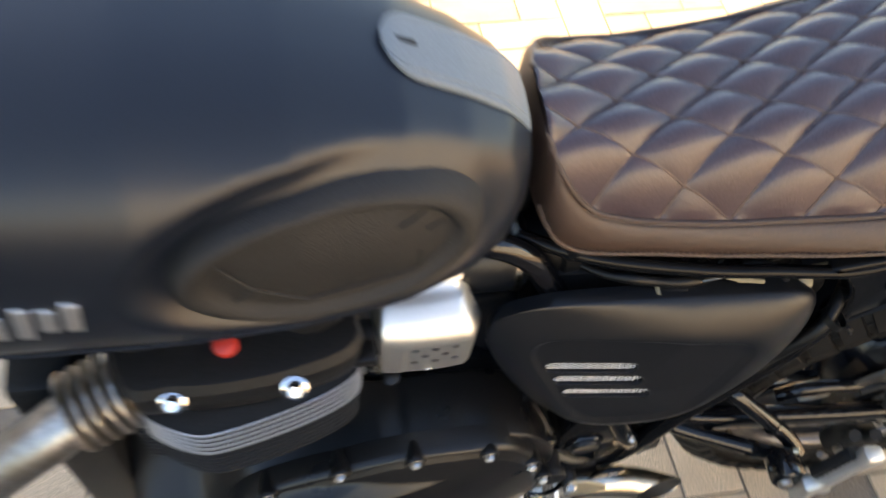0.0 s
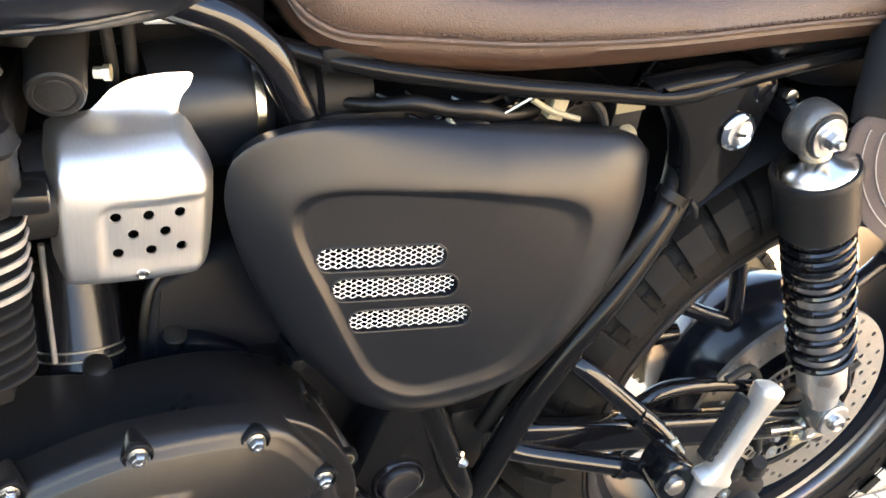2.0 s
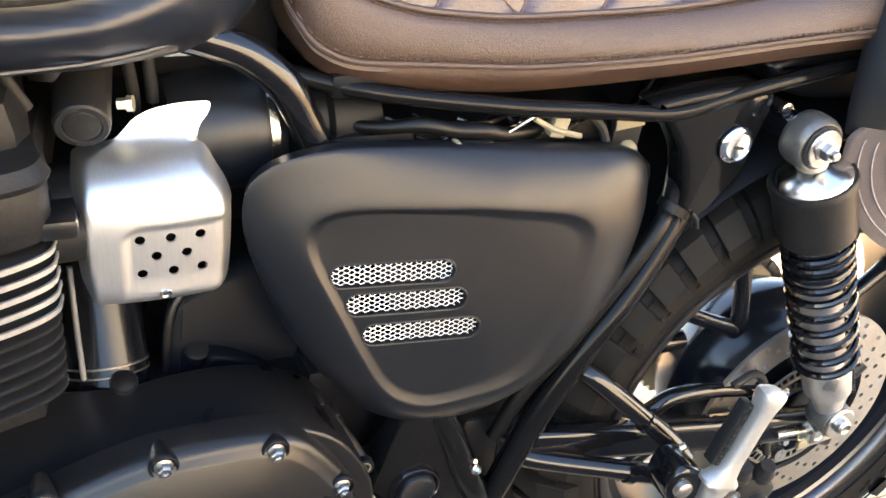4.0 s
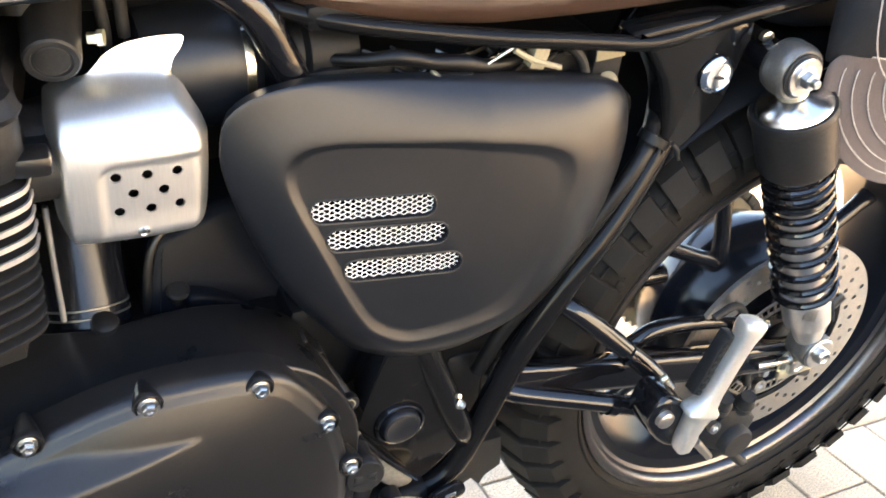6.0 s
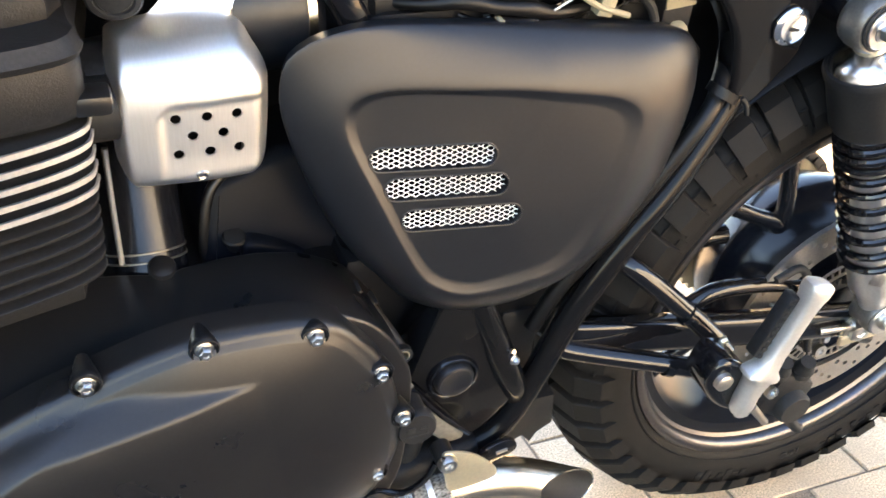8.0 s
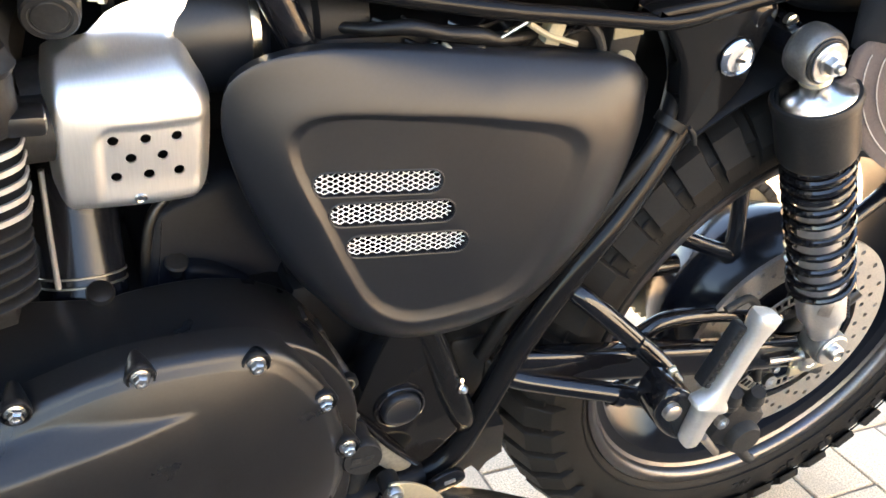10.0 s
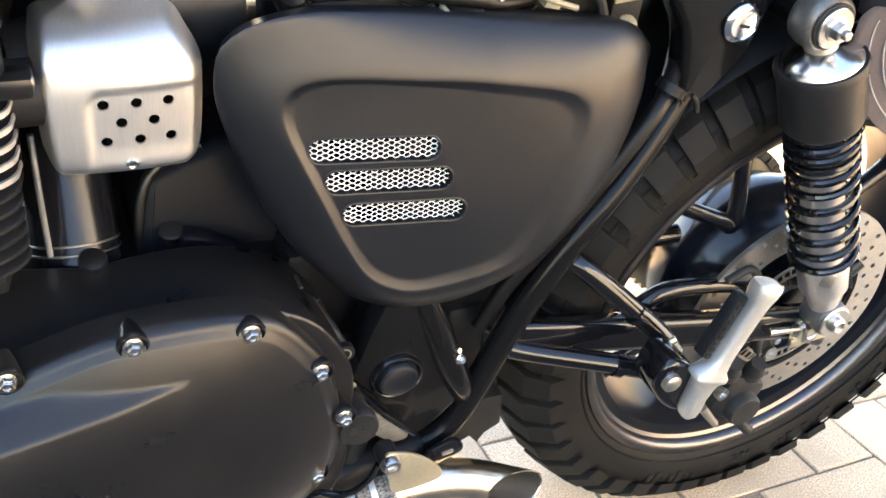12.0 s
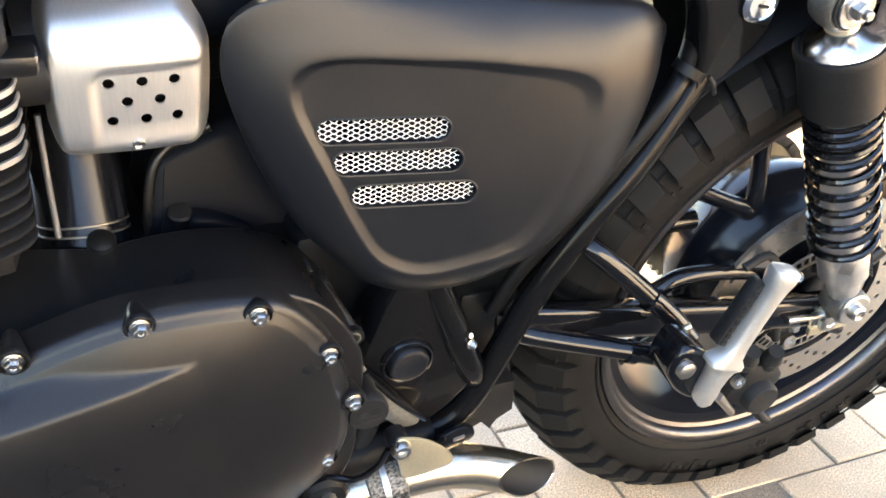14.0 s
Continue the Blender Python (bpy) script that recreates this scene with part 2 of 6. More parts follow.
def tube_into(bm, path, r, seg=12, smooth=6, caps=True):
    """A round bar along a path; r: one radius or one a path point."""
    pts = spline(path, smooth) if smooth > 1 and len(path) > 2 else [np.array(p, float) for p in path]
    rs = np.interp(np.linspace(0, 1, len(pts)), np.linspace(0, 1, len(r)), r) if isinstance(r, (list, tuple)) else [r] * len(pts)
    rings = []
    for (p, t, u, v), q in zip(frames_along(pts), rs):
        rings.append([p + q * (math.cos(a) * u + math.sin(a) * v) for a in np.linspace(0, 2 * math.pi, seg, endpoint=False)])
    skin(bm, rings, caps, caps)
    return bm


def tube(path, r, seg=12, smooth=6, caps=True):
    return tube_into(bmesh.new(), path, r, seg, smooth, caps)


def lathe_into(bm, profile, origin, axis, seg=32, closed=False, caps=True):
    """profile: (distance along the axis, radius)."""
    ax = Vector(axis).normalized()
    u = ax.orthogonal().normalized()
    v = ax.cross(u)
    o = Vector(origin)
    rings = []
    prof = list(profile) + ([profile[0]] if closed else [])
    for h, r in prof:
        rings.append([o + ax * h + (u * math.cos(a) + v * math.sin(a)) * max(r, 1e-5) for a in np.linspace(0, 2 * math.pi, seg, endpoint=False)])
    skin(bm, rings, caps and not closed, caps and not closed)
    return bm


def lathe(profile, origin, axis, seg=32, closed=False, caps=True):
    return lathe_into(bmesh.new(), profile, origin, axis, seg, closed, caps)


def slab_into(bm, outline, y0, y1, edge=0.002, steps=2):
    """A plate with rounded rims; outline of (x, z), front y0 (nearest to -y) and back y1."""
    pts = [np.array(p, float) for p in outline]
    n = len(pts)
    area = sum(pts[i][0] * pts[(i + 1) % n][1] - pts[(i + 1) % n][0] * pts[i][1] for i in range(n))
    nrm = []
    for i in range(n):
        d = pts[(i + 1) % n] - pts[i - 1]
        k = np.array((d[1], -d[0])) / (np.linalg.norm(d) + 1e-9)
        nrm.append(k if area > 0 else -k)
    rings = []
    levels = [(edge * (1 - math.sin(a)), y0 + edge * (1 - math.cos(a))) for a in np.linspace(0, math.pi / 2, steps + 1)]
    levels += [(edge * (1 - math.cos(a)), y1 - edge * (1 - math.sin(a))) for a in np.linspace(0, math.pi / 2, steps + 1)]
    for inset, y in levels:
        rings.append([((p - k * inset)[0], y, (p - k * inset)[1]) for p, k in zip(pts, nrm)])
    skin(bm, rings)
    return bm


def slab(outline, y0, y1, edge=0.002, steps=2):
    return slab_into(bmesh.new(), outline, y0, y1, edge, steps)


def block_into(bm, c, size, edge=0.003, m=None):
    """A box with rounded edges."""
    b = bmesh.new()
    bmesh.ops.create_cube(b, size=1.0, matrix=Matrix.Diagonal((*size, 1)))
    bmesh.ops.bevel(b, geom=b.edges[:], offset=min(edge, min(size) * 0.45), segments=2, affect="EDGES", profile=0.5)
    t = Matrix.Translation(c) @ (m or Matrix())
    idx = [bm.verts.new(t @ v.co) for v in b.verts]
    b.verts.index_update()
    for f in b.faces:
        bm.faces.new([idx[v.index] for v in f.verts])
    b.free()
    return bm


def block(c, size, edge=0.003, m=None):
    return block_into(bmesh.new(), c, size, edge, m)


def hex_bolt(origin, axis, r=0.006, h=0.006, flange=1.45):
    bm = bmesh.new()
    lathe_into(bm, [(0, r * flange), (0.0012, r * flange), (0.0018, r * 1.1), (0.0018, 0.0)], origin, axis, 24, caps=False)
    ax = Vector(axis).normalized()
    lathe_into(bm, [(0.001, r), (h - 0.0012, r), (h, r * 0.8), (h, r * 0.45), (h - 0.001, r * 0.35), (h - 0.001, 0)], Vector(origin) + ax * 0.0005, axis, 6, caps=False)
    return bm


def polar(points, centre, n):
    """The outline through the points, resampled at n even angles about a centre."""
    c = np.array(centre)
    dense = np.array(spline(points, 16, closed=True)) - c
    a = np.arctan2(dense[:, 1], dense[:, 0])
    r = np.hypot(dense[:, 0], dense[:, 1])
    o = np.argsort(a)
    a, r = a[o], r[o]
    q = np.linspace(-math.pi, math.pi, n, endpoint=False)
    rr = np.interp(q, np.concatenate((a - 2 * math.pi, a, a + 2 * math.pi)), np.tile(r, 3))
    return np.stack((c[0] + rr * np.cos(q), c[1] + rr * np.sin(q)), 1)


def step(a, b, x):
    t = min(1.0, max(0.0, (x - a) / (b - a)))
    return t * t * (3 - 2 * t)


# ---------------------------------------------------------------- the motorcycle, leaning on its stand
LEAN = 9.32
bike = new("motorcycle")
bike.matrix_world = pose(0, 0, 0, LEAN, 0, 0)
tagged(bike, "matte black retro motorcycle with quilted brown seat, leaning on pavers", "motorcycle")
NEAR = (0, -1, 0)


def face_y(x, z):
    """The side panel's outer plane, which flares out a little to the rear and below."""
    return -0.108 - 0.1 * min(x + 0.487, 0.08) + 0.13 * (z - 0.567) + 0.6 * (z - 0.575) ** 2 + 0.12 * (x + 0.41) ** 2


def floor_depth(x):
    """How deep the recess lies; it runs out towards the rear."""
    return 0.0039 - 0.0014 * step(-0.58, -0.32, x)


def side_panel():
    c, n = (-0.437, 0.565), 128
    outer = polar([(-0.598, 0.634), (-0.595, 0.654), (-0.587, 0.664), (-0.572, 0.672), (-0.543, 0.678), (-0.506, 0.678), (-0.406, 0.671), (-0.341, 0.665), (-0.299, 0.6605), (-0.279, 0.65), (-0.2705, 0.63),
                   (-0.268, 0.6), (-0.274, 0.564), (-0.2865, 0.5265), (-0.3115, 0.489), (-0.346, 0.4565), (-0.386, 0.438), (-0.419, 0.428), (-0.459, 0.429), (-0.488, 0.4395), (-0.507, 0.4525), (-0.526, 0.476),
                   (-0.541, 0.493), (-0.563, 0.53), (-0.583, 0.576), (-0.595, 0.613)], c, n)
    inner = polar([(-0.5605, 0.624), (-0.549, 0.637), (-0.518, 0.6395), (-0.472, 0.638), (-0.419, 0.6355), (-0.363, 0.627), (-0.343, 0.621), (-0.330, 0.61), (-0.331, 0.596), (-0.339, 0.567), (-0.351, 0.533),
                   (-0.365, 0.502), (-0.382, 0.483), (-0.406, 0.476), (-0.439, 0.469), (-0.462, 0.467), (-0.479, 0.473), (-0.497, 0.486), (-0.516, 0.519), (-0.536, 0.562), (-0.554, 0.601)], c, n)
    cc = np.array(c)
    # ease the small waves out of the recess outline
    radius = np.linalg.norm(inner - cc, axis=1)
    for _ in range(4):
        radius = 0.25 * np.roll(radius, 1) + 0.5 * radius + 0.25 * np.roll(radius, -1)
    inner = cc + (inner - cc) * (radius / np.linalg.norm(inner - cc, axis=1))[:, None]
    bm, rings = bmesh.new(), []
    back = outer + (cc - outer) * 0.03
    rings.append([(x, -0.058, z) for x, z in back])
    for t in (0, 0.02, 0.06, 0.12, 0.2, 0.3, 0.42, 0.56, 0.7, 0.84, 0.95):
        q = outer + (inner - outer) * t
        d = 1 - math.sqrt(max(0, 1 - (1 - t) ** 1.65))
        rings.append([(x, face_y(x, z) + (-0.074 - face_y(x, z)) * d - 0.0006 * step(0.5, 0.95, t), z) for x, z in q])
    ang = np.arctan2(inner[:, 1] - c[1], inner[:, 0] - c[0])
    wide = np.array([1.0 + 0.7 * step(-1.0, 1.0, math.cos(a)) - 0.25 * step(-0.6, 1.0, math.sin(a)) for a in ang])[:, None]
    for k in range(13):
        s = k / 12
        q = inner + (cc - inner) * (0.005 + 0.1 * s) * wide
        rings.append([(x, face_y(x, z) - 0.0006 * (1 - step(0.0, 0.4, s)) + floor_depth(x) * step(0.0, 1.0, s), z) for x, z in q])
    V = skin(bm, rings, False, False)
    # floor with three slots cut through
    flat, cons, loops = [(v.co.x, v.co.z) for v in V[-1]], [(i, (i + 1) % n) for i in range(n)], []
    for x0, x1, z in SLOTS:
        r = 0.0092
        loop = [(x1 - r + r * math.cos(a), z + r * math.sin(a)) for a in np.linspace(-math.pi / 2, math.pi / 2, 11)]
        loop += [(x0 + r + r * math.cos(a), z + r * math.sin(a)) for a in np.linspace(math.pi / 2, 3 * math.pi / 2, 11)]
        loops.append(loop)
        k, m = len(flat), len(loop)
        flat += loop
        cons += [(k + i, k + (i + 1) % m) for i in range(m)]
    fv, _, ff, _, _, _ = geometry.delaunay_2d_cdt([Vector(p) for p in flat], cons, [], 1, 1e-6)
    nv = [bm.verts.new((p.x, face_y(p.x, p.y) + floor_depth(p.x), p.y)) for p in fv]

    def in_slot(x, z):
        return any(math.hypot(x - min(max(x, x0 + 0.0092), x1 - 0.0092), z - zc) < 0.0091 for x0, x1, zc in SLOTS)
    for f in ff:
        cx, cz = sum(fv[i].x for i in f) / 3, sum(fv[i].y for i in f) / 3
        if not in_slot(cx, cz):
            bm.faces.new([nv[i] for i in f])
    for loop in loops:
        m = len(loop)
        lips = []
        for deep in (False, True):
            lips.append([bm.verts.new((x, face_y(x, z) + (0.01 if deep else floor_depth(x)), z)) for x, z in loop])
        for p, q in zip(lips, lips[1:]):
            for i in range(m):
                bm.faces.new((p[i], p[(i + 1) % m], q[(i + 1) % m], q[i]))
    ob = part("side_panel", bm, SATIN, bike, "matte black side panel with a recessed face and three slots", 50)
    for loop in loops:
        run = [(x, face_y(x, z) + floor_depth(x) + 0.0002, z) for x, z in loop]
        part("slot_lip", tube(run + run[:2], 0.0009, 8, 1), SATIN, ob)
    for x0, x1, z in SLOTS:
        part("mesh_insert", net(x0 + 0.001, x1 + 0.0012, z - 0.0086, z + 0.0086, 0.0076, 0.0019, 0.00041, lambda x, z: face_y(x, z) + 0.0076), MESH, ob, "bright woven metal mesh insert")
    return ob


def net(x0, x1, z0, z1, pitch, high, r, depth, seg=5):
    """Expanded metal: zigzag strands that meet their neighbours, cut to a rounded slot."""
    bm = bmesh.new()
    rows, rad, zc = int((z1 - z0) / high) + 1, 0.5 * (z1 - z0), 0.5 * (z0 + z1)
    for k in range(rows + 1):
        zr = zc + (k - rows / 2) * high
        pts = []
        for i in range(int((x1 - x0) / (pitch / 4))):
            up = ((i // 2) % 2 == 0) == (k % 2 == 0)
            x, z = x0 + i * pitch / 4, zr + (0.46 if up else -0.46) * high
            e = math.hypot(x - min(max(x, x0 + rad), x1 - rad), z - zc)
            if e > rad:
                if len(pts) > 1:
                    tube_into(bm, pts, r, seg, 1)
                pts = []
                continue
            pts.append((x, depth(x, z) + 0.0005 * math.sin(i * 1.57), z))
        if len(pts) > 1:
            tube_into(bm, pts, r, seg, 1)
    return bm


SLOTS = [(-0.5405, -0.4475, 0.588), (-0.529, -0.437, 0.5645), (-0.516, -0.4245, 0.5385)]
side_panel()


# ---- engine
def crankcase():
    low = [(-0.5, 0.34), (-0.505, 0.27), (-0.54, 0.215), (-0.62, 0.17), (-0.76, 0.16), (-0.9, 0.19), (-0.96, 0.28), (-0.97, 0.4), (-0.92, 0.46)]
    top = [(-0.84, 0.487), (-0.77, 0.487), (-0.732, 0.485), (-0.701, 0.481), (-0.678, 0.477), (-0.661, 0.481), (-0.632, 0.484), (-0.601, 0.483), (-0.567, 0.474), (-0.531, 0.45), (-0.503, 0.4)]
    ob = part("crankcase", slab(spline(top + low, 5, closed=True), -0.118, -0.042, 0.003, 3), CASE, bike, "satin black crankcase with a raised top lip")
    for v in ob.data.vertices:
        if v.co.y < -0.08:
            v.co.z = min(v.co.z, float(np.interp(v.co.x, [-0.9, -0.868, -0.84, -0.79, -0.751, -0.699, -0.66], [0.3, 0.355, 0.41, 0.443, 0.459, 0.478, 0.49])))
    for v in ob.data.vertices:
        if v.co.z > 0.4 and v.co.y < -0.08:
            v.co.z -= 0.022 * step(0.4, 0.46, v.co.z) * (1 - step(-0.66, -0.58, v.co.x))
    back = [(x, min(z, 0.455)) for x, z in top]
    part("rear_half", slab(spline(back + low, 5, closed=True), -0.041, 0.13, 0.004, 2), CASE, ob)
    return ob


crankcase()
RIDGE_A, RIDGE_B = np.array((-0.785, 0.43)), np.array((-0.632, 0.453))


def alternator_cover():
    c, n = (-0.68, 0.345), 300
    out = polar([(-0.79, 0.447), (-0.751, 0.463), (-0.699, 0.4815), (-0.66, 0.488), (-0.601, 0.487), (-0.568, 0.476), (-0.541, 0.446), (-0.526, 0.418), (-0.5145, 0.374), (-0.5125, 0.334),
                 (-0.522, 0.297), (-0.54, 0.271), (-0.56, 0.251), (-0.6, 0.215), (-0.67, 0.188), (-0.76, 0.186), (-0.83, 0.22), (-0.87, 0.29), (-0.868, 0.36), (-0.84, 0.415)], c, n)
    cc = np.array(c)
    d = RIDGE_B - RIDGE_A
    ln = np.linalg.norm(d)
    d = d / ln
    nrm = np.array((-d[1], d[0]))

    def bulge(x, z, s):
        y = -0.1345 - 0.031 * (1 - (1 - s) ** 2.7)
        q = np.array((x, z)) - RIDGE_A
        u, v = (q @ d) / ln, q @ nrm
        k = max(0.0, 1 - max(u, -0.5)) * step(0.02, 0.14, s)
        h, w = 0.022 * k, 0.036 * k + 1e-5
        if v < 0:
            return y - h * (1 - 0.6 * step(0.0, 0.14, -v))
        return y - h * (1 - step(-0.35, 1.0, v / w)) / (1 - step(-0.35, 1.0, 0))
    bm, rings = bmesh.new(), []
    rings.append([(x, -0.108, z) for x, z in out])
    rings.append([(x, -0.126, z) for x, z in out])
    for s, y in ((0.004, -0.1295), (0.01, -0.1322), (0.02, -0.1342), (0.035, -0.1357), (0.05, -0.1369)):
        rings.append([(x, y, z) for x, z in out + (cc - out) * s])
    for s in [0.07 + 0.9 * k / 70 for k in range(70)]:
        rings.append([(x, bulge(x, z, s), z) for x, z in out + (cc - out) * s])
    rings.append([(c[0] + (x - c[0]) * 0.01, bulge(*c, 1), c[1] + (z - c[1]) * 0.01) for x, z in out])
    skin(bm, rings, False, True)
    ob = part("alternator_cover", bm, CASE, bike, "large satin black engine side cover with a sculpted ridge", 60)
    for x, z in ((-0.744, 0.472), (-0.666, 0.4835), (-0.588, 0.4765), (-0.5355, 0.4255), (-0.5135, 0.37), (-0.5325, 0.309), (-0.562, 0.246), (-0.82, 0.43)):
        k = np.array((x, z)) - cc
        k = k / np.linalg.norm(k)
        x2, z2 = x - k[0] * 0.001, z - k[1] * 0.001
        bm = lathe([(0.0, 0.004), (0.012, 0.0075), (0.022, 0.0098), (0.0265, 0.0107), (0.0285, 0.01), (0.0288, 0.009), (0.0265, 0.0082), (0.0265, 0)], (x2, -0.111, z2), NEAR, 24, caps=False)
        boss = part("bolt_boss", bm, CASE, ob)
        part("flange_bolt", hex_bolt((x2, -0.1375, z2), NEAR, 0.0052, 0.0068, 1.28), ZINC, boss, "zinc flange bolt")
    return ob


alternator_cover()


def cylinder():
    plan = [(-0.722, -0.07), (-0.714, -0.085), (-0.72, -0.102), (-0.745, -0.117), (-0.79, -0.132), (-0.84, -0.143), (-0.868, -0.142), (-0.905, -0.122), (-0.93, -0.09), (-0.93, 0.12), (-0.722, 0.12)]
    core = [(-0.73 - 0.0, -0.06), (-0.735, -0.085), (-0.85, -0.118), (-0.915, -0.08), (-0.915, 0.1), (-0.73, 0.1)]

    def disc_plate(z0, z1, grow, bevel=0.0007):
        bm = bmesh.new()
        cx = np.array((-0.82, 0.0))
        P = [cx + (np.array(p) - cx) * grow for p in spline(plan, 5, closed=True)]
        P2 = [cx + (p - cx) * (1 - bevel / 0.1) for p in P]
        skin(bm, [[(*p, z0) for p in P2], [(*p, z0 + bevel) for p in P], [(*p, z1 - bevel) for p in P], [(*p, z1) for p in P2]])
        return bm
    bm = bmesh.new()
    skin(bm, [[(*p, z) for p in core] for z in (0.5, 0.57, 0.655)])
    ob = part("cylinder_block", bm, CAST, bike, "air-cooled looking black cylinder with bright fin edges")
    for i in range(5):
        z = 0.5935 + 0.0108 * i
        part("cooling_fin", disc_plate(z, z + 0.0036, 0.985), CAST, ob)
        cx = np.array((-0.82, 0.0))
        edge = [cx + (np.array(p) - cx) * 0.988 for p in spline(plan[1:9], 5)]
        rim = bmesh.new()
        skin(rim, [[(*(p - cx) * k + cx, z + dz) for k, dz in ((0.995, 0.0002), (1.006, 0.0004), (1.006, 0.0042), (0.995, 0.0044))] for p in edge])
        part("fin_edge", rim, FINS, ob, "machined bright fin edge")
    for i in range(6):
        z = 0.528 + 0.0106 * i
        part("cooling_fin", disc_plate(z, z + 0.0034, 0.972 - 0.006 * (5 - i) / 5), CAST, ob)
    # head
    head = bmesh.new()
    hp = [(-0.718, -0.06), (-0.716, -0.09), (-0.735, -0.108), (-0.8, -0.122), (-0.87, -0.122), (-0.92, -0.1), (-0.93, 0.1), (-0.718, 0.1)]
    P = spline(hp, 5, closed=True)
    c = np.array((-0.82, 0.0))
    skin(head, [[(*((p - c) * k + c), z) for p in P] for z, k in ((0.646, 0.97), (0.649, 0.985), (0.66, 0.99), (0.683, 0.985), (0.686, 0.97))])
    h = part("cylinder_head", head, CAST, bike, "satin black cylinder head")
    cover = bmesh.new()
    skin(cover, [[(*((p - c) * k + c), z) for p in P] for z, k in ((0.684, 1.0), (0.6885, 1.015), (0.691, 1.0), (0.697, 0.97), (0.699, 0.9), (0.6995, 0.2))])
    cam_cover = part("cam_cover", cover, CAST, h, "satin black cam cover")
    for x0, x1 in ((-0.795, -0.722), (-0.94, -0.862)):
        part("cover_dome", block(((x0 + x1) / 2, 0.0, 0.70), (x1 - x0, 0.17, 0.075), 0.03), CAST, cam_cover)
    for x, y in ((-0.775, -0.124), (-0.874, -0.124)):
        part("cover_bolt", lathe([(0, 0.011), (0.004, 0.011), (0.006, 0.0075), (0.011, 0.007), (0.0135, 0.005), (0.0135, 0)], (x, y, 0.682), (0, -0.7, 0.72), 20), CHROME, h, "chrome domed head bolt")
    part("plug_well", lathe([(0, 0.022), (0.03, 0.02), (0.034, 0.016), (0.034, 0)], (-0.828, -0.078, 0.655), (0, -0.3, 0.95), 20), CAST, h)
    part("plug_cap", lathe([(0, 0.009), (0.008, 0.0095), (0.010, 0.0112), (0.022, 0.0108), (0.026, 0.009), (0.028, 0.005), (0.028, 0)], (-0.828, -0.083, 0.683), (0, -0.3, 0.95), 20), RED, h, "red rubber spark plug cap")
    # intake stubs on the rear face of the head
    part("intake_stub", lathe([(0, 0.024), (0.016, 0.024), (0.018, 0.021), (0.04, 0.021)], (-0.735, -0.058, 0.628), (1, 0, 0.05), 28), PLASTIC, h)
    part("head_rib", block((-0.714, -0.088, 0.652), (0.024, 0.022, 0.014), 0.004), CASE, h)
    return ob


cylinder()


def header_pipe():
    ob = part("exhaust_header", tube([(-0.9, -0.085, 0.645), (-0.95, -0.1, 0.633), (-1.0, -0.12, 0.612), (-1.04, -0.13, 0.585), (-1.09, -0.14, 0.53), (-1.12, -0.14, 0.44), (-1.11, -0.135, 0.3)], 0.026, 24), HEADER, bike, "dull stained stainless exhaust header")
    for i in range(5):
        part("clamp_fin", lathe([(0, 0.022), (0, 0.036), (0.0015, 0.038), (0.004, 0.038), (0.0055, 0.036), (0.0055, 0.022)], (-0.918 - 0.0105 * i, -0.09 - 0.0032 * i, 0.643 - 0.0025 * i), (-1, -0.3, -0.24), 28, closed=True), HEADER, ob)
    return ob


header_pipe()
# made-up block that covers the bright ground ahead of the engine
part("engine_front_filler", block((-1.0, 0.03, 0.43), (0.06, 0.22, 0.4), 0.012), PLASTIC, bike, "black block added in front of the engine to cover bright ground")


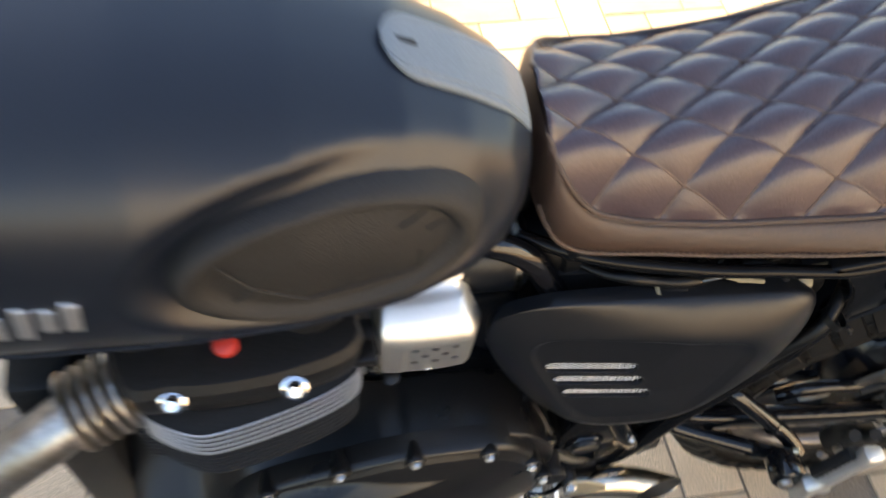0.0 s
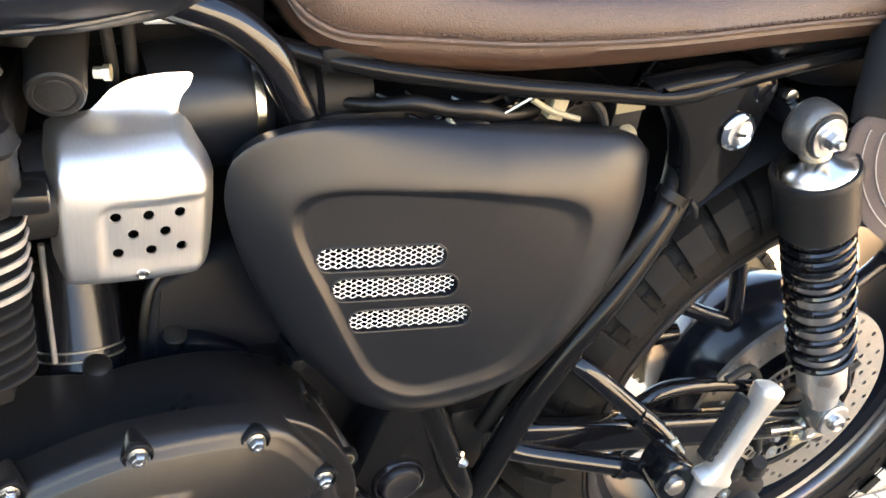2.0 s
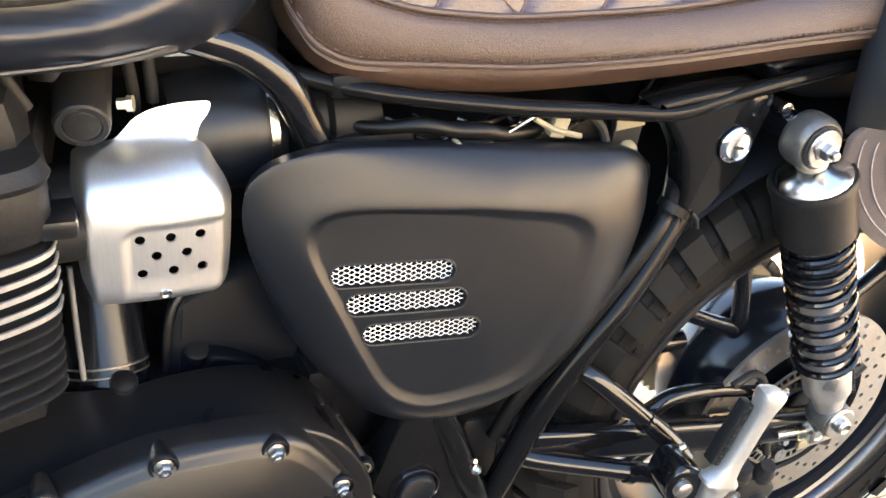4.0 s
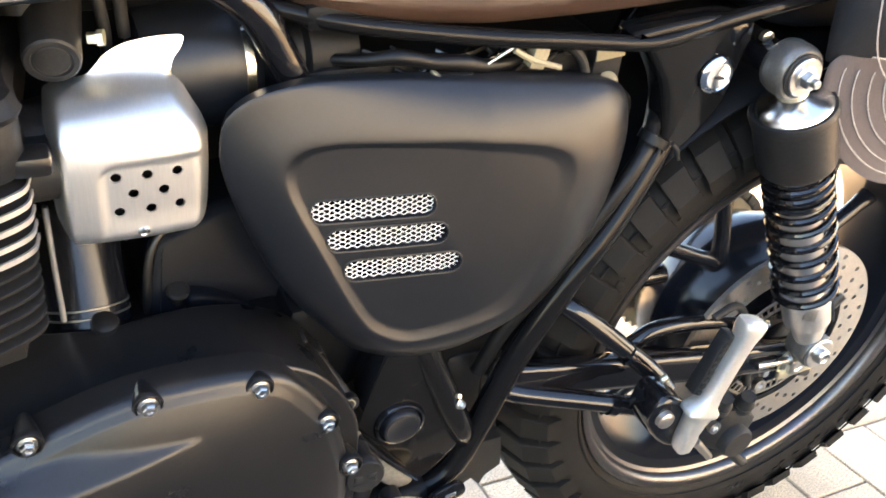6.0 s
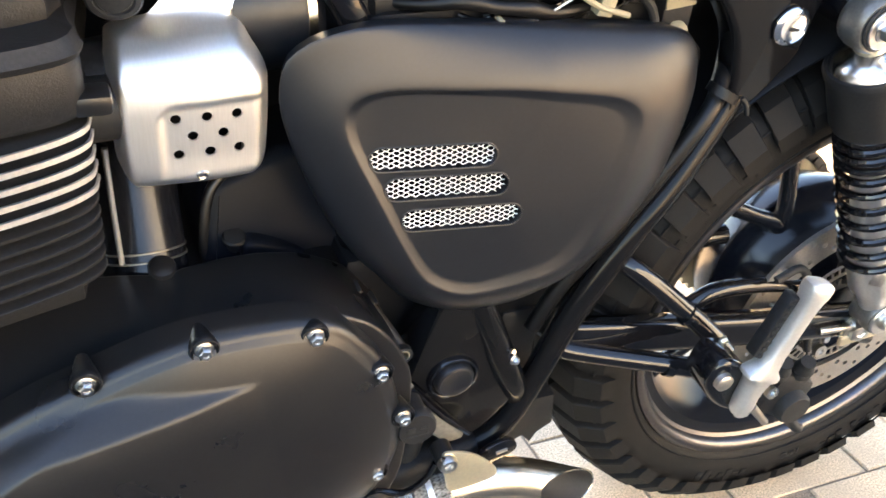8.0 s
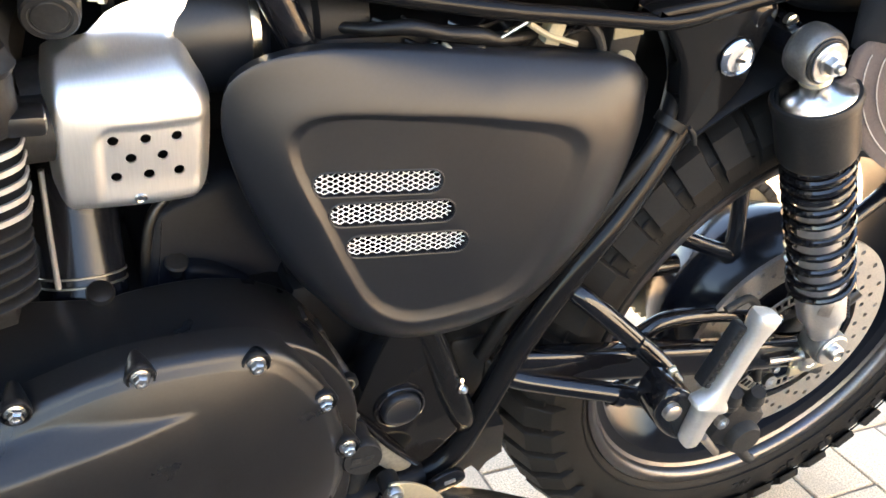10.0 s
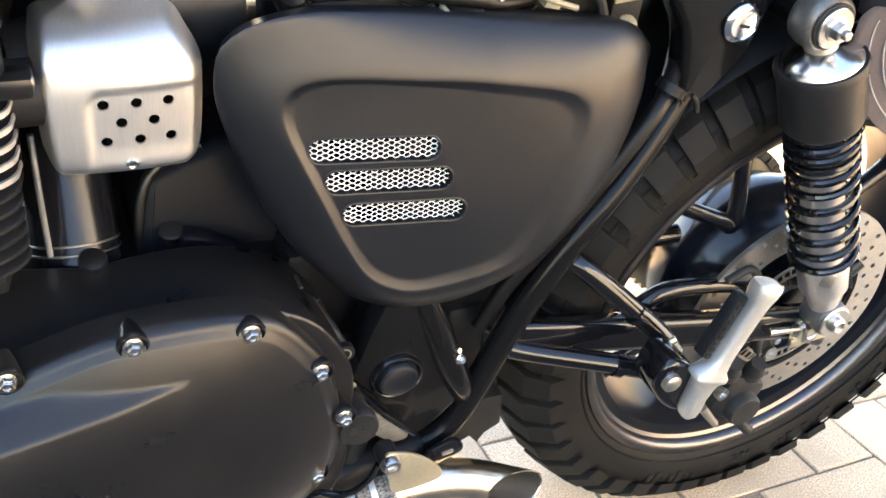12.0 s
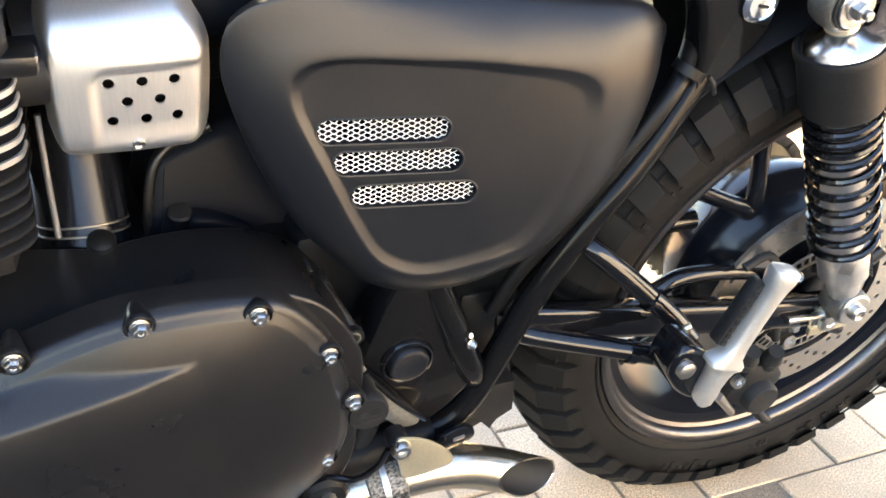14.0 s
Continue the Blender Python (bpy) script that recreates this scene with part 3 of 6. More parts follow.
# ---- throttle body cover
def heat_shield():
    rows = [(0.572, -0.052, -0.6915, -0.6135), (0.5745, -0.068, -0.6955, -0.6095), (0.58, -0.0785, -0.699, -0.6055), (0.59, -0.083, -0.701, -0.603), (0.62, -0.084, -0.702, -0.6015), (0.642, -0.0835, -0.702, -0.602),
            (0.654, -0.080, -0.702, -0.605), (0.664, -0.071, -0.7, -0.6105), (0.6715, -0.058, -0.697, -0.6145), (0.6755, -0.046, -0.688, -0.6185), (0.68, -0.0385, -0.674, -0.6195), (0.686, -0.034, -0.6655, -0.6165), (0.6915, -0.0315, -0.659, -0.6115),
            (0.6965, -0.0296, -0.6475, -0.609), (0.6988, -0.0288, -0.635, -0.6092), (0.6998, -0.0285, -0.624, -0.6115)]
    R = spline(rows, 9)
    Z = [q[0] for q in R]

    def shape(x, z):
        y, xa, xb = (np.interp(z, Z, [q[k] for q in R]) for k in (1, 2, 3))
        e = 2 * (x - xa) / (xb - xa) - 1
        low = 1 - step(0.668, 0.682, z)
        side = 0.022 * low
        roll = 0.03 * low * max(0, (-e - 0.86) / 0.14) ** 2.2 if e < 0 else side * max(0, (e - 0.72) / 0.28) ** 2.2
        e = abs(e)
        u, v = max(0.0, -0.666 - x), max(0.0, z - 0.6295 - 0.03 * (x + 0.64))
        q = min(1 - step(0.0065, 0.0108, math.hypot(u, v)), step(0.574, 0.6, z))
        return y + roll + 0.004 * e * e * low + 0.0036 * q
    hole_r = 0.0034
    nu = 44
    left, right = [(q[2], q[0]) for q in R], [(q[3], q[0]) for q in R]
    base = [(R[0][2] + (R[0][3] - R[0][2]) * i / nu, R[0][0]) for i in range(1, nu)]
    peak = [(R[-1][2] + (R[-1][3] - R[-1][2]) * i / nu, R[-1][0]) for i in range(1, nu)]
    flat = left[::-1] + base + right + peak[::-1]
    cons = [(i, (i + 1) % len(flat)) for i in range(len(flat))]
    for hx, hz in HOLES:
        k = len(flat)
        flat += [(hx + hole_r * math.cos(a), hz + hole_r * math.sin(a)) for a in np.linspace(0, 2 * math.pi, 20, endpoint=False)]
        cons += [(k + i, k + (i + 1) % 20) for i in range(20)]
    for z, y, xa, xb in R[1:-1]:
        for i in range(1, nu):
            x = xa + (xb - xa) * i / nu
            if all(math.hypot(x - hx, z - hz) > hole_r * 1.2 for hx, hz in HOLES):
                flat.append((x, z))
    bm = bmesh.new()
    fv, _, ff, _, _, _ = geometry.delaunay_2d_cdt([Vector(p) for p in flat], cons, [], 1, 1e-6)
    nv = [bm.verts.new((p.x, shape(p.x, p.y), p.y)) for p in fv]
    for f in ff:
        mx, mz = sum(fv[i].x for i in f) / 3, sum(fv[i].y for i in f) / 3
        if all(math.hypot(mx - hx, mz - hz) > hole_r * 0.97 for hx, hz in HOLES):
            bm.faces.new([nv[i] for i in f])
    ob = part("throttle_cover", bm, ALU, bike, "brushed aluminium throttle body cover with eight drilled holes", 60)
    mod = ob.modifiers.new("sheet", "SOLIDIFY")
    mod.thickness, mod.offset = 0.0014, 0.0
    part("cover_screw", lathe([(0, 0.0042), (0.0012, 0.004), (0.0018, 0.003), (0.001, 0.0022), (0.001, 0)], (-0.651, -0.0806, 0.5855), (0, -0.93, -0.35), 18), ZINC, ob)
    return ob


HOLES = [(-0.6655, 0.6285), (-0.646, 0.6285), (-0.6268, 0.6285), (-0.6555, 0.6155), (-0.636, 0.6158), (-0.665, 0.6025), (-0.645, 0.6028), (-0.626, 0.6032)]
heat_shield()
tb = part("throttle_body", lathe([(0, 0.03), (0.07, 0.03), (0.075, 0.026), (0.1, 0.026)], (-0.71, -0.03, 0.63), (1, 0, 0.2), 28), CAST, bike, "black throttle body behind its cover")
part("air_duct", lathe([(0, 0.040), (0.012, 0.0435), (0.06, 0.046), (0.074, 0.0455), (0.078, 0.043), (0.08, 0.036)], (-0.635, 0.004, 0.662), (1, 0.03, 0.02), 40), SATIN, bike, "satin black intake duct drum")
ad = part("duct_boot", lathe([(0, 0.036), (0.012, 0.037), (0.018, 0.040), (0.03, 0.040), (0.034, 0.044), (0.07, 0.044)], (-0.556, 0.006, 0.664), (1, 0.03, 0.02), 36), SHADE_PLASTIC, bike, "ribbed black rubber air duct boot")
part("hose_clip", lathe([(0, 0.0462), (0.0005, 0.0474), (0.0065, 0.0474), (0.007, 0.0462)], (-0.5705, 0.0056, 0.6634), (1, 0.03, 0.02), 40, closed=True), STEEL, ad, "bright steel hose clip")


def throttle_pot():
    ax = Vector((-0.10, -0.9, -0.28))
    o = Vector((-0.692, -0.05, 0.697))
    ob = part("sensor_housing", lathe([(0, 0.0), (0.0, 0.0105), (-0.0008, 0.0112), (-0.0008, 0.0122), (0.0005, 0.0128), (0.0008, 0.0158), (-0.0006, 0.0172), (-0.006, 0.0178), (-0.02, 0.0178), (-0.028, 0.0185), (-0.06, 0.02), (-0.075, 0.02)], o, ax, 32), PLASTIC, bike, "round black plastic sensor housing")
    part("housing_neck", tube([(-0.70, -0.005, 0.712), (-0.70, 0.0, 0.735), (-0.695, 0.0, 0.75)], 0.019, 18), PLASTIC, ob)
    part("bleed_screw", lathe([(0, 0.004), (0.006, 0.004), (0.006, 0.0055), (0.010, 0.0055), (0.010, 0)], (-0.668, -0.03, 0.702), (0.9, -0.3, 0.1), 8), GOLD, ob, "brass bleed screw")
    return ob


throttle_pot()
for pts, r in (([(-0.672, -0.006, 0.755), (-0.66, -0.006, 0.73), (-0.655, -0.004, 0.7), (-0.654, 0.0, 0.675)], 0.0042), ([(-0.652, -0.004, 0.758), (-0.645, -0.004, 0.73), (-0.642, -0.002, 0.69)], 0.0045),
               ([(-0.735, -0.05, 0.758), (-0.732, -0.055, 0.735), (-0.722, -0.05, 0.712)], 0.004)):
    part("breather_hose", tube(pts, r, 10), RUBBER, bike)
part("hose_bracket", block((-0.61, 0.0, 0.726), (0.05, 0.02, 0.004), 0.001), ALU, bike, "bright metal hose bracket")
part("injector_rail", tube([(-0.73, -0.01, 0.742), (-0.66, -0.01, 0.745), (-0.59, -0.01, 0.745)], 0.008, 12), GLOSS, bike)
part("pale_tag", block((-0.622, -0.02, 0.744), (0.02, 0.004, 0.009), 0.001, Matrix.Rotation(0.15, 4, "Y")), CREAM, bike, "pale plastic tag under the tank")

# filler block added so that the space under the tank stays dark
part("tank_gap_filler", block((-0.68, 0.06, 0.735), (0.26, 0.1, 0.07), 0.01), SHADE_PLASTIC, bike, "black block added to close the gap under the tank")
# dark block added to stop bright ground showing behind the throttle cover
part("intake_gap_filler", block((-0.62, 0.1, 0.58), (0.25, 0.03, 0.4), 0.012), SHADE_PLASTIC, bike, "black block added to close the gap between the cylinders and the frame")
# starter motor and covers between cylinder and side panel
sm = part("starter_motor", lathe([(0, 0.0), (0, 0.028), (0.003, 0.0315), (0.01, 0.0325), (0.012, 0.0318), (0.108, 0.0318), (0.12, 0.03), (0.122, 0.0)], (-0.688, -0.012, 0.452), (0, 0.45, 0.9), 48), HUB_PAINT, bike, "satin black starter motor can")
for _k in (0.016, 0.023):
    part("can_band", lathe([(0, 0.0318), (0.0004, 0.0328), (0.0014, 0.0328), (0.0018, 0.0318)], (-0.688, -0.012 + 0.447 * _k, 0.452 + 0.894 * _k), (0, 0.45, 0.9), 36, closed=True), BARE, sm)
part("can_bracket", block((-0.712, 0.03, 0.552), (0.05, 0.02, 0.012), 0.003, Matrix.Rotation(0.1, 4, "Y")), GLOSS, sm)
part("case_plug", lathe([(-0.01, 0.0095), (0.001, 0.0105), (0.0035, 0.0095), (0.005, 0.005), (0.0052, 0)], (-0.679, -0.04, 0.48), (0.0, -0.3, 0.95), 20), CASE, bike)
part("clutch_rod", tube([(-0.708, -0.034, 0.585), (-0.7075, -0.034, 0.53), (-0.7065, -0.035, 0.486)], 0.0021, 10), ALU, bike, "bare steel cable rod")
gb = spline([(-0.638, 0.505), (-0.631, 0.516), (-0.605, 0.526), (-0.575, 0.535), (-0.54, 0.535), (-0.525, 0.5), (-0.525, 0.44), (-0.6, 0.43), (-0.644, 0.435), (-0.643, 0.47)], 6, closed=True)
gearbox = part("gearbox_housing", slab(gb, 0.0, 0.12, 0.011, 5), RIM, bike, "dark cast gearbox housing")
for v in gearbox.data.vertices:
    v.co.y += (v.co.z - 0.49) * 0.35
part("housing_rib", tube([(-0.641, -0.006, 0.44), (-0.641, 0.0, 0.475), (-0.634, 0.008, 0.508), (-0.618, 0.014, 0.523), (-0.59, 0.016, 0.534)], 0.0045, 10), CASE, gearbox)
part("housing_stud", lathe([(-0.03, 0.007), (-0.001, 0.007), (0.0, 0.0095), (0.002, 0.0095), (0.0036, 0.008), (0.0042, 0.004), (0.0042, 0)], (-0.619, -0.008, 0.474), (0, -0.35, 0.93), 22), PLASTIC, gearbox)
part("housing_web", slab(spline([(-0.61, 0.475), (-0.585, 0.468), (-0.56, 0.452), (-0.57, 0.44), (-0.6, 0.446), (-0.615, 0.46)], 4, closed=True), -0.02, 0.03, 0.006, 3), RIM, gearbox)
part("cable_guide", tube([(-0.565, -0.05, 0.463), (-0.553, -0.058, 0.457), (-0.53, -0.07, 0.44), (-0.515, -0.085, 0.42), (-0.505, -0.1, 0.405)], 0.0065, 10), PLASTIC, bike, "black rubber cable sleeve")
for x, z in ((-0.541, 0.452), (-0.527, 0.437)):
    part("guide_band", block((x, -0.068, z), (0.018, 0.016, 0.003), 0.001, Matrix.Rotation(-0.25, 4, "Y")), RUBBER, bike)
eye = part("cable_eye", lathe([(-0.003, 0.0052), (-0.003, 0.0085), (0.003, 0.0085), (0.003, 0.0052)], (-0.5085, -0.11, 0.412), NEAR, 20, closed=True), CASE, bike)
part("eye_bush", lathe([(-0.0036, 0.0046), (-0.0036, 0.0056), (0.0036, 0.0056), (0.0036, 0.0046)], (-0.5085, -0.11, 0.412), NEAR, 20, closed=True), GOLD, eye)
part("cable_arm", tube([(-0.508, -0.11, 0.403), (-0.506, -0.112, 0.385), (-0.503, -0.112, 0.362)], [0.004, 0.005, 0.003], 10), ZINC, bike)

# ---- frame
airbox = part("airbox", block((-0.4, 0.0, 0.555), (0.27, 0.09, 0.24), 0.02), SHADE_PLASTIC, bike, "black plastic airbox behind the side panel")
SEAT_TUBE_TOP = [(-0.65, -0.036, 0.757), (-0.61, -0.04, 0.746), (-0.585, -0.042, 0.735), (-0.563, -0.044, 0.7155), (-0.5485, -0.044, 0.689), (-0.537, -0.044, 0.665)]
FRAME_TUBES = [
    (SEAT_TUBE_TOP + [(-0.524, -0.046, 0.635), (-0.485, -0.055, 0.52), (-0.445, -0.07, 0.44)], 0.0125, "seat_tube"),
    ([(-0.185, -0.05, 0.665), (-0.196, -0.056, 0.636), (-0.209, -0.061, 0.608), (-0.2284, -0.0705, 0.575), (-0.264, -0.082, 0.524), (-0.302, -0.089, 0.475), (-0.34, -0.09, 0.402), (-0.366, -0.091, 0.3335), (-0.383, -0.091, 0.291), (-0.397, -0.091, 0.27), (-0.417, -0.09, 0.257), (-0.445, -0.088, 0.249)], 0.0125, "rear_downtube"),
    ([(-0.445, -0.09, 0.455), (-0.428, -0.094, 0.415), (-0.407, -0.097, 0.365), (-0.392, -0.094, 0.332), (-0.385, -0.088, 0.315)], 0.0135, "pivot_tube"),
    ([(-0.57, -0.02, 0.718), (-0.5, -0.045, 0.706), (-0.40, -0.062, 0.6955), (-0.33, -0.068, 0.690), (-0.272, -0.073, 0.6855), (-0.245, -0.074, 0.687), (-0.222, -0.074, 0.692), (-0.18, -0.074, 0.701), (-0.1, -0.073, 0.714), (-0.05, -0.072, 0.722), (0.06, -0.07, 0.732)], 0.0068, "seat_rail"),
]
for pts, r, nm in FRAME_TUBES:
    part(nm, tube(pts, r, 20), GLOSS if nm == "seat_tube" else FRAME_PAINT, bike, "gloss black frame tube")
    if nm in ("seat_rail", "rear_downtube"):
        part(nm, tube([(x, -y, z) for x, y, z in pts], r, 12), GLOSS, bike, "gloss black frame tube")
part("cross_tube", tube([(-0.43, -0.09, 0.228), (-0.43, 0.09, 0.228)], 0.0105, 12, 1), GLOSS, bike)
part("vent_hose", tube([(-0.212, -0.04, 0.616), (-0.2345, -0.068, 0.607), (-0.2535, -0.087, 0.59), (-0.283, -0.09, 0.543), (-0.321, -0.088, 0.481), (-0.352, -0.082, 0.43), (-0.372, -0.078, 0.38)], 0.0075, 14), WIRE, bike, "black rubber vent hose tied along the frame tube")
clip = part("cable_tie", lathe([(-0.004, 0.0127), (-0.004, 0.0136), (0.004, 0.0136), (0.004, 0.0127)], (-0.2425, -0.0835, 0.604), (0.5, 0.1, 1), 20, closed=True), WIRE, bike, "black cable tie on the frame tube")
part("tie_tail", tube([(-0.232, -0.095, 0.604), (-0.226, -0.0955, 0.597), (-0.222, -0.095, 0.588)], [0.002, 0.0026, 0.0022], 10), PLASTIC, clip)

plate = spline([(-0.2775, 0.695), (-0.268, 0.684), (-0.252, 0.664), (-0.2403, 0.6458), (-0.2325, 0.622), (-0.229, 0.602), (-0.2335, 0.578), (-0.238, 0.562), (-0.226, 0.555), (-0.211, 0.572), (-0.1875, 0.603), (-0.171, 0.628), (-0.1646, 0.6646), (-0.1608, 0.692), (-0.1767, 0.7045), (-0.22, 0.704)], 5, closed=True)
gus = part("lock_gusset", slab(plate, -0.0775, -0.05, 0.006, 5), FRAME_PAINT, bike, "gloss black frame gusset carrying the seat lock")
lk = part("seat_lock", lathe([(0, 0.0165), (0.002, 0.0165), (0.0045, 0.0145), (0.005, 0.0125), (0.0038, 0.0112), (0.0038, 0)], (-0.1915, -0.079, 0.6545), NEAR, 32), CHROME, gus, "chrome seat lock barrel")
part("key_slot", block((-0.190, -0.0834, 0.653), (0.0095, 0.0012, 0.0028), 0.0004, Matrix.Rotation(0.15, 4, "Y")), PLASTIC, lk)
part("gusset_boss", lathe([(0, 0.014), (0.002, 0.0135), (0.0042, 0.010), (0.0048, 0)], (-0.176, -0.0735, 0.6885), NEAR, 28), GLOSS, gus)
part("gusset_bolt", lathe([(0, 0.006), (0.005, 0.006), (0.006, 0.004), (0.006, 0)], (-0.15, -0.0775, 0.684), NEAR, 12), ZINC, gus)

# added block that keeps the gap below the seat dark
part("seat_gap_filler", block((-0.22, 0.1, 0.665), (0.62, 0.1, 0.1), 0.01), SHADE_PLASTIC, bike, "black block added to close the gap under the seat")
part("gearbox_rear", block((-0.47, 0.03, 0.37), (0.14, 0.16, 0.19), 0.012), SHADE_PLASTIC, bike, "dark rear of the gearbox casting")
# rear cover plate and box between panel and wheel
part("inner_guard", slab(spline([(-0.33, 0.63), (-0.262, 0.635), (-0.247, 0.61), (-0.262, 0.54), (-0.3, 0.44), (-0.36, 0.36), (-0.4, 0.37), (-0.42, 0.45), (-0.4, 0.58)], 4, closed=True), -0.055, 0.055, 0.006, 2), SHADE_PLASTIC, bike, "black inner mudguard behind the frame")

# wiring under the seat
harness = part("wiring_harness", tube([(-0.52, -0.02, 0.672), (-0.49, -0.045, 0.678), (-0.465, -0.056, 0.683), (-0.44, -0.06, 0.679), (-0.415, -0.062, 0.677), (-0.39, -0.058, 0.671), (-0.34, -0.045, 0.672)], [0.004, 0.0045, 0.006, 0.005, 0.0065, 0.005, 0.004], 12), WIRE, bike, "taped black wiring harness under the seat")
for pts, r, m in (([(-0.4, -0.062, 0.672), (-0.385, -0.066, 0.684), (-0.378, -0.066, 0.688)], 0.0012, ZINC), ([(-0.378, -0.066, 0.686), (-0.36, -0.066, 0.676), (-0.335, -0.066, 0.668)], 0.0024, CREAM),
                  ([(-0.36, -0.058, 0.69), (-0.335, -0.06, 0.688), (-0.316, -0.062, 0.674), (-0.308, -0.062, 0.66)], 0.0038, RUBBER)):
    part("loose_wire", tube(pts, r, 8), m, harness)
rw = random.Random(11)
for k in range(16):
    x = -0.455 + 0.009 * k + rw.uniform(-0.006, 0.006)
    y, z = rw.uniform(-0.06, -0.042), rw.uniform(0.664, 0.68)
    pts = [(x - 0.03, y + 0.012, z + rw.uniform(-0.004, 0.012)), (x - 0.01, y, z + rw.uniform(-0.006, 0.006)), (x + 0.012, y - 0.002, z + rw.uniform(-0.007, 0.007)), (x + 0.035, y + 0.01, z + rw.uniform(-0.008, 0.01))]
    part("loose_wire", tube(pts, rw.uniform(0.0011, 0.0026), 8), (WIRE, GLOSS, WIRE, WIRE, WIRE, WIRE)[k % 6], harness)
part("connector", block((-0.354, -0.06, 0.6765), (0.013, 0.012, 0.017), 0.001, Matrix.Rotation(0.2, 4, "Y")), CREAM, harness, "cream plastic connector")
part("connector", block((-0.425, -0.062, 0.667), (0.03, 0.014, 0.009), 0.0015), CAST, harness, "small dark connector")
part("connector", block((-0.44, -0.066, 0.668), (0.004, 0.01, 0.011), 0.0008), CREAM, harness)
part("relay", block((-0.287, -0.053, 0.667), (0.026, 0.014, 0.032), 0.0015), PLASTIC, bike, "black relay box")
part("relay_label", block((-0.287, -0.0605, 0.675), (0.0262, 0.002, 0.0125), 0.0004, Matrix.Rotation(-0.12, 4, "Y")), CREAM, bike, "pale label on the relay box")
part("panel_grommet", lathe([(0, 0.008), (0.008, 0.0075), (0.01, 0.004), (0.01, 0)], (-0.286, -0.06, 0.647), (0, -0.6, 0.8), 16), CREAM, bike)

# dark filler added where sunlit ground showed between pivot plate and downtube
part("pivot_gap_filler", block((-0.372, -0.03, 0.345), (0.042, 0.06, 0.08), 0.008), PLASTIC, bike, "black block added to close the gap behind the pivot plate")

# ---- swingarm pivot
piv = spline([(-0.47, 0.45), (-0.445, 0.45), (-0.412, 0.375), (-0.394, 0.325), (-0.404, 0.304), (-0.425, 0.285), (-0.435, 0.288), (-0.463, 0.321), (-0.492, 0.362), (-0.494, 0.376)], 5, closed=True)
pp = part("pivot_plate", slab(piv, -0.102, -0.06, 0.004, 2), FRAME_PAINT, bike, "black swingarm pivot plate")
part("plate_edge", tube([(-0.493, -0.101, 0.36), (-0.463, -0.102, 0.32), (-0.431, -0.101, 0.285)], 0.003, 8), GLOSS, pp)
pcap = part("pivot_cap", lathe([(0, 0.0235), (0.0035, 0.0235), (0.0058, 0.0222), (0.0064, 0.0205), (0.0052, 0.0188), (0.003, 0.018), (0.003, 0)], (-0.457, -0.101, 0.366), (0, -1, -0.02), 48), GLOSS, pp, "round gloss black pivot cap ring")
part("cap_disc", lathe([(0, 0.0178), (0.006, 0.0176), (0.0085, 0.0162), (0.0092, 0.0145), (0.0086, 0.0135), (0.0086, 0)], (-0.457, -0.1025, 0.366), (0, -1, -0.02), 40), SATIN, pcap)
part("drain_bolt", hex_bolt((-0.4035, -0.108, 0.3765), (0.5, -0.85, 0.1), 0.0036, 0.005, 1.3), ZINC, pp, "small bright bolt")
part("drain_bolt", lathe([(0, 0.0022), (0.005, 0.0022), (0.005, 0)], (-0.4065, -0.106, 0.385), (0.3, -0.85, 0.5), 10), ZINC, pp)
part("rear_case", slab([(-0.43, 0.25), (-0.39, 0.255), (-0.36, 0.29), (-0.335, 0.29), (-0.33, 0.25), (-0.345, 0.24), (-0.352, 0.228), (-0.362, 0.24), (-0.4, 0.22)], -0.085, 0.04, 0.003), CAST, bike, "rough black casting under the pivot")
part("tab_bracket", slab(spline([(-0.424, 0.268), (-0.402, 0.279), (-0.39, 0.276), (-0.386, 0.266), (-0.394, 0.258), (-0.425, 0.25)], 4, closed=True), -0.116, -0.11, 0.0015), GLOSS, bike, "black tab with a slot")
part("tab_slot", block((-0.402, -0.1165, 0.2665), (0.011, 0.0012, 0.0042), 0.0005, Matrix.Rotation(-0.2, 4, "Y")), ZINC, bike)

# ---- swingarm
for s in (1, -1):
    arm = bmesh.new()
    path = spline([(-0.352, -0.082, 0.368), (-0.3, -0.092, 0.366), (-0.2, -0.096, 0.35), (-0.1, -0.098, 0.334), (-0.02, -0.098, 0.322), (0.045, -0.098, 0.314)], 5)
    rings = []
    for p, t, u, v in frames_along(path):
        ring = []
        for a in np.linspace(0, 2 * math.pi, 20, endpoint=False):
            ca, sa = math.cos(a), math.sin(a)
            ring.append(p * (1, s, 1) + np.array((0, 0.011 * np.sign(ca) * abs(ca) ** 0.5, 0)) + np.array((0, 0, 0.0185 * np.sign(sa) * abs(sa) ** 0.5)))
        rings.append(ring)
    skin(arm, rings)
    part("swingarm", arm, GLOSS, bike, "gloss black swingarm leg")
part("axle_bolt", hex_bolt((0, -0.112, 0.318), NEAR, 0.013, 0.008, 1.3), ZINC, bike, "axle nut")
part("axle_washer", lathe([(0, 0.0085), (0, 0.019), (0.0025, 0.0195), (0.003, 0.0085)], (0, -0.1085, 0.318), NEAR, 28, closed=True), GOLD, bike)
part("adjuster_block", block((0.006, -0.113, 0.307), (0.05, 0.006, 0.012), 0.002, Matrix.Rotation(-0.12, 4, "Y")), GOLD, bike, "yellow-plated chain adjuster plate")
part("adjuster_bolt", tube([(-0.055, -0.113, 0.328), (-0.008, -0.113, 0.325)], 0.0042, 12, 1), ZINC, bike, "chain adjuster bolt")
part("adjuster_nut", lathe([(0, 0.0085), (0.008, 0.0085)], (-0.012, -0.113, 0.3253), (1, 0, 0), 6), ZINC, bike)
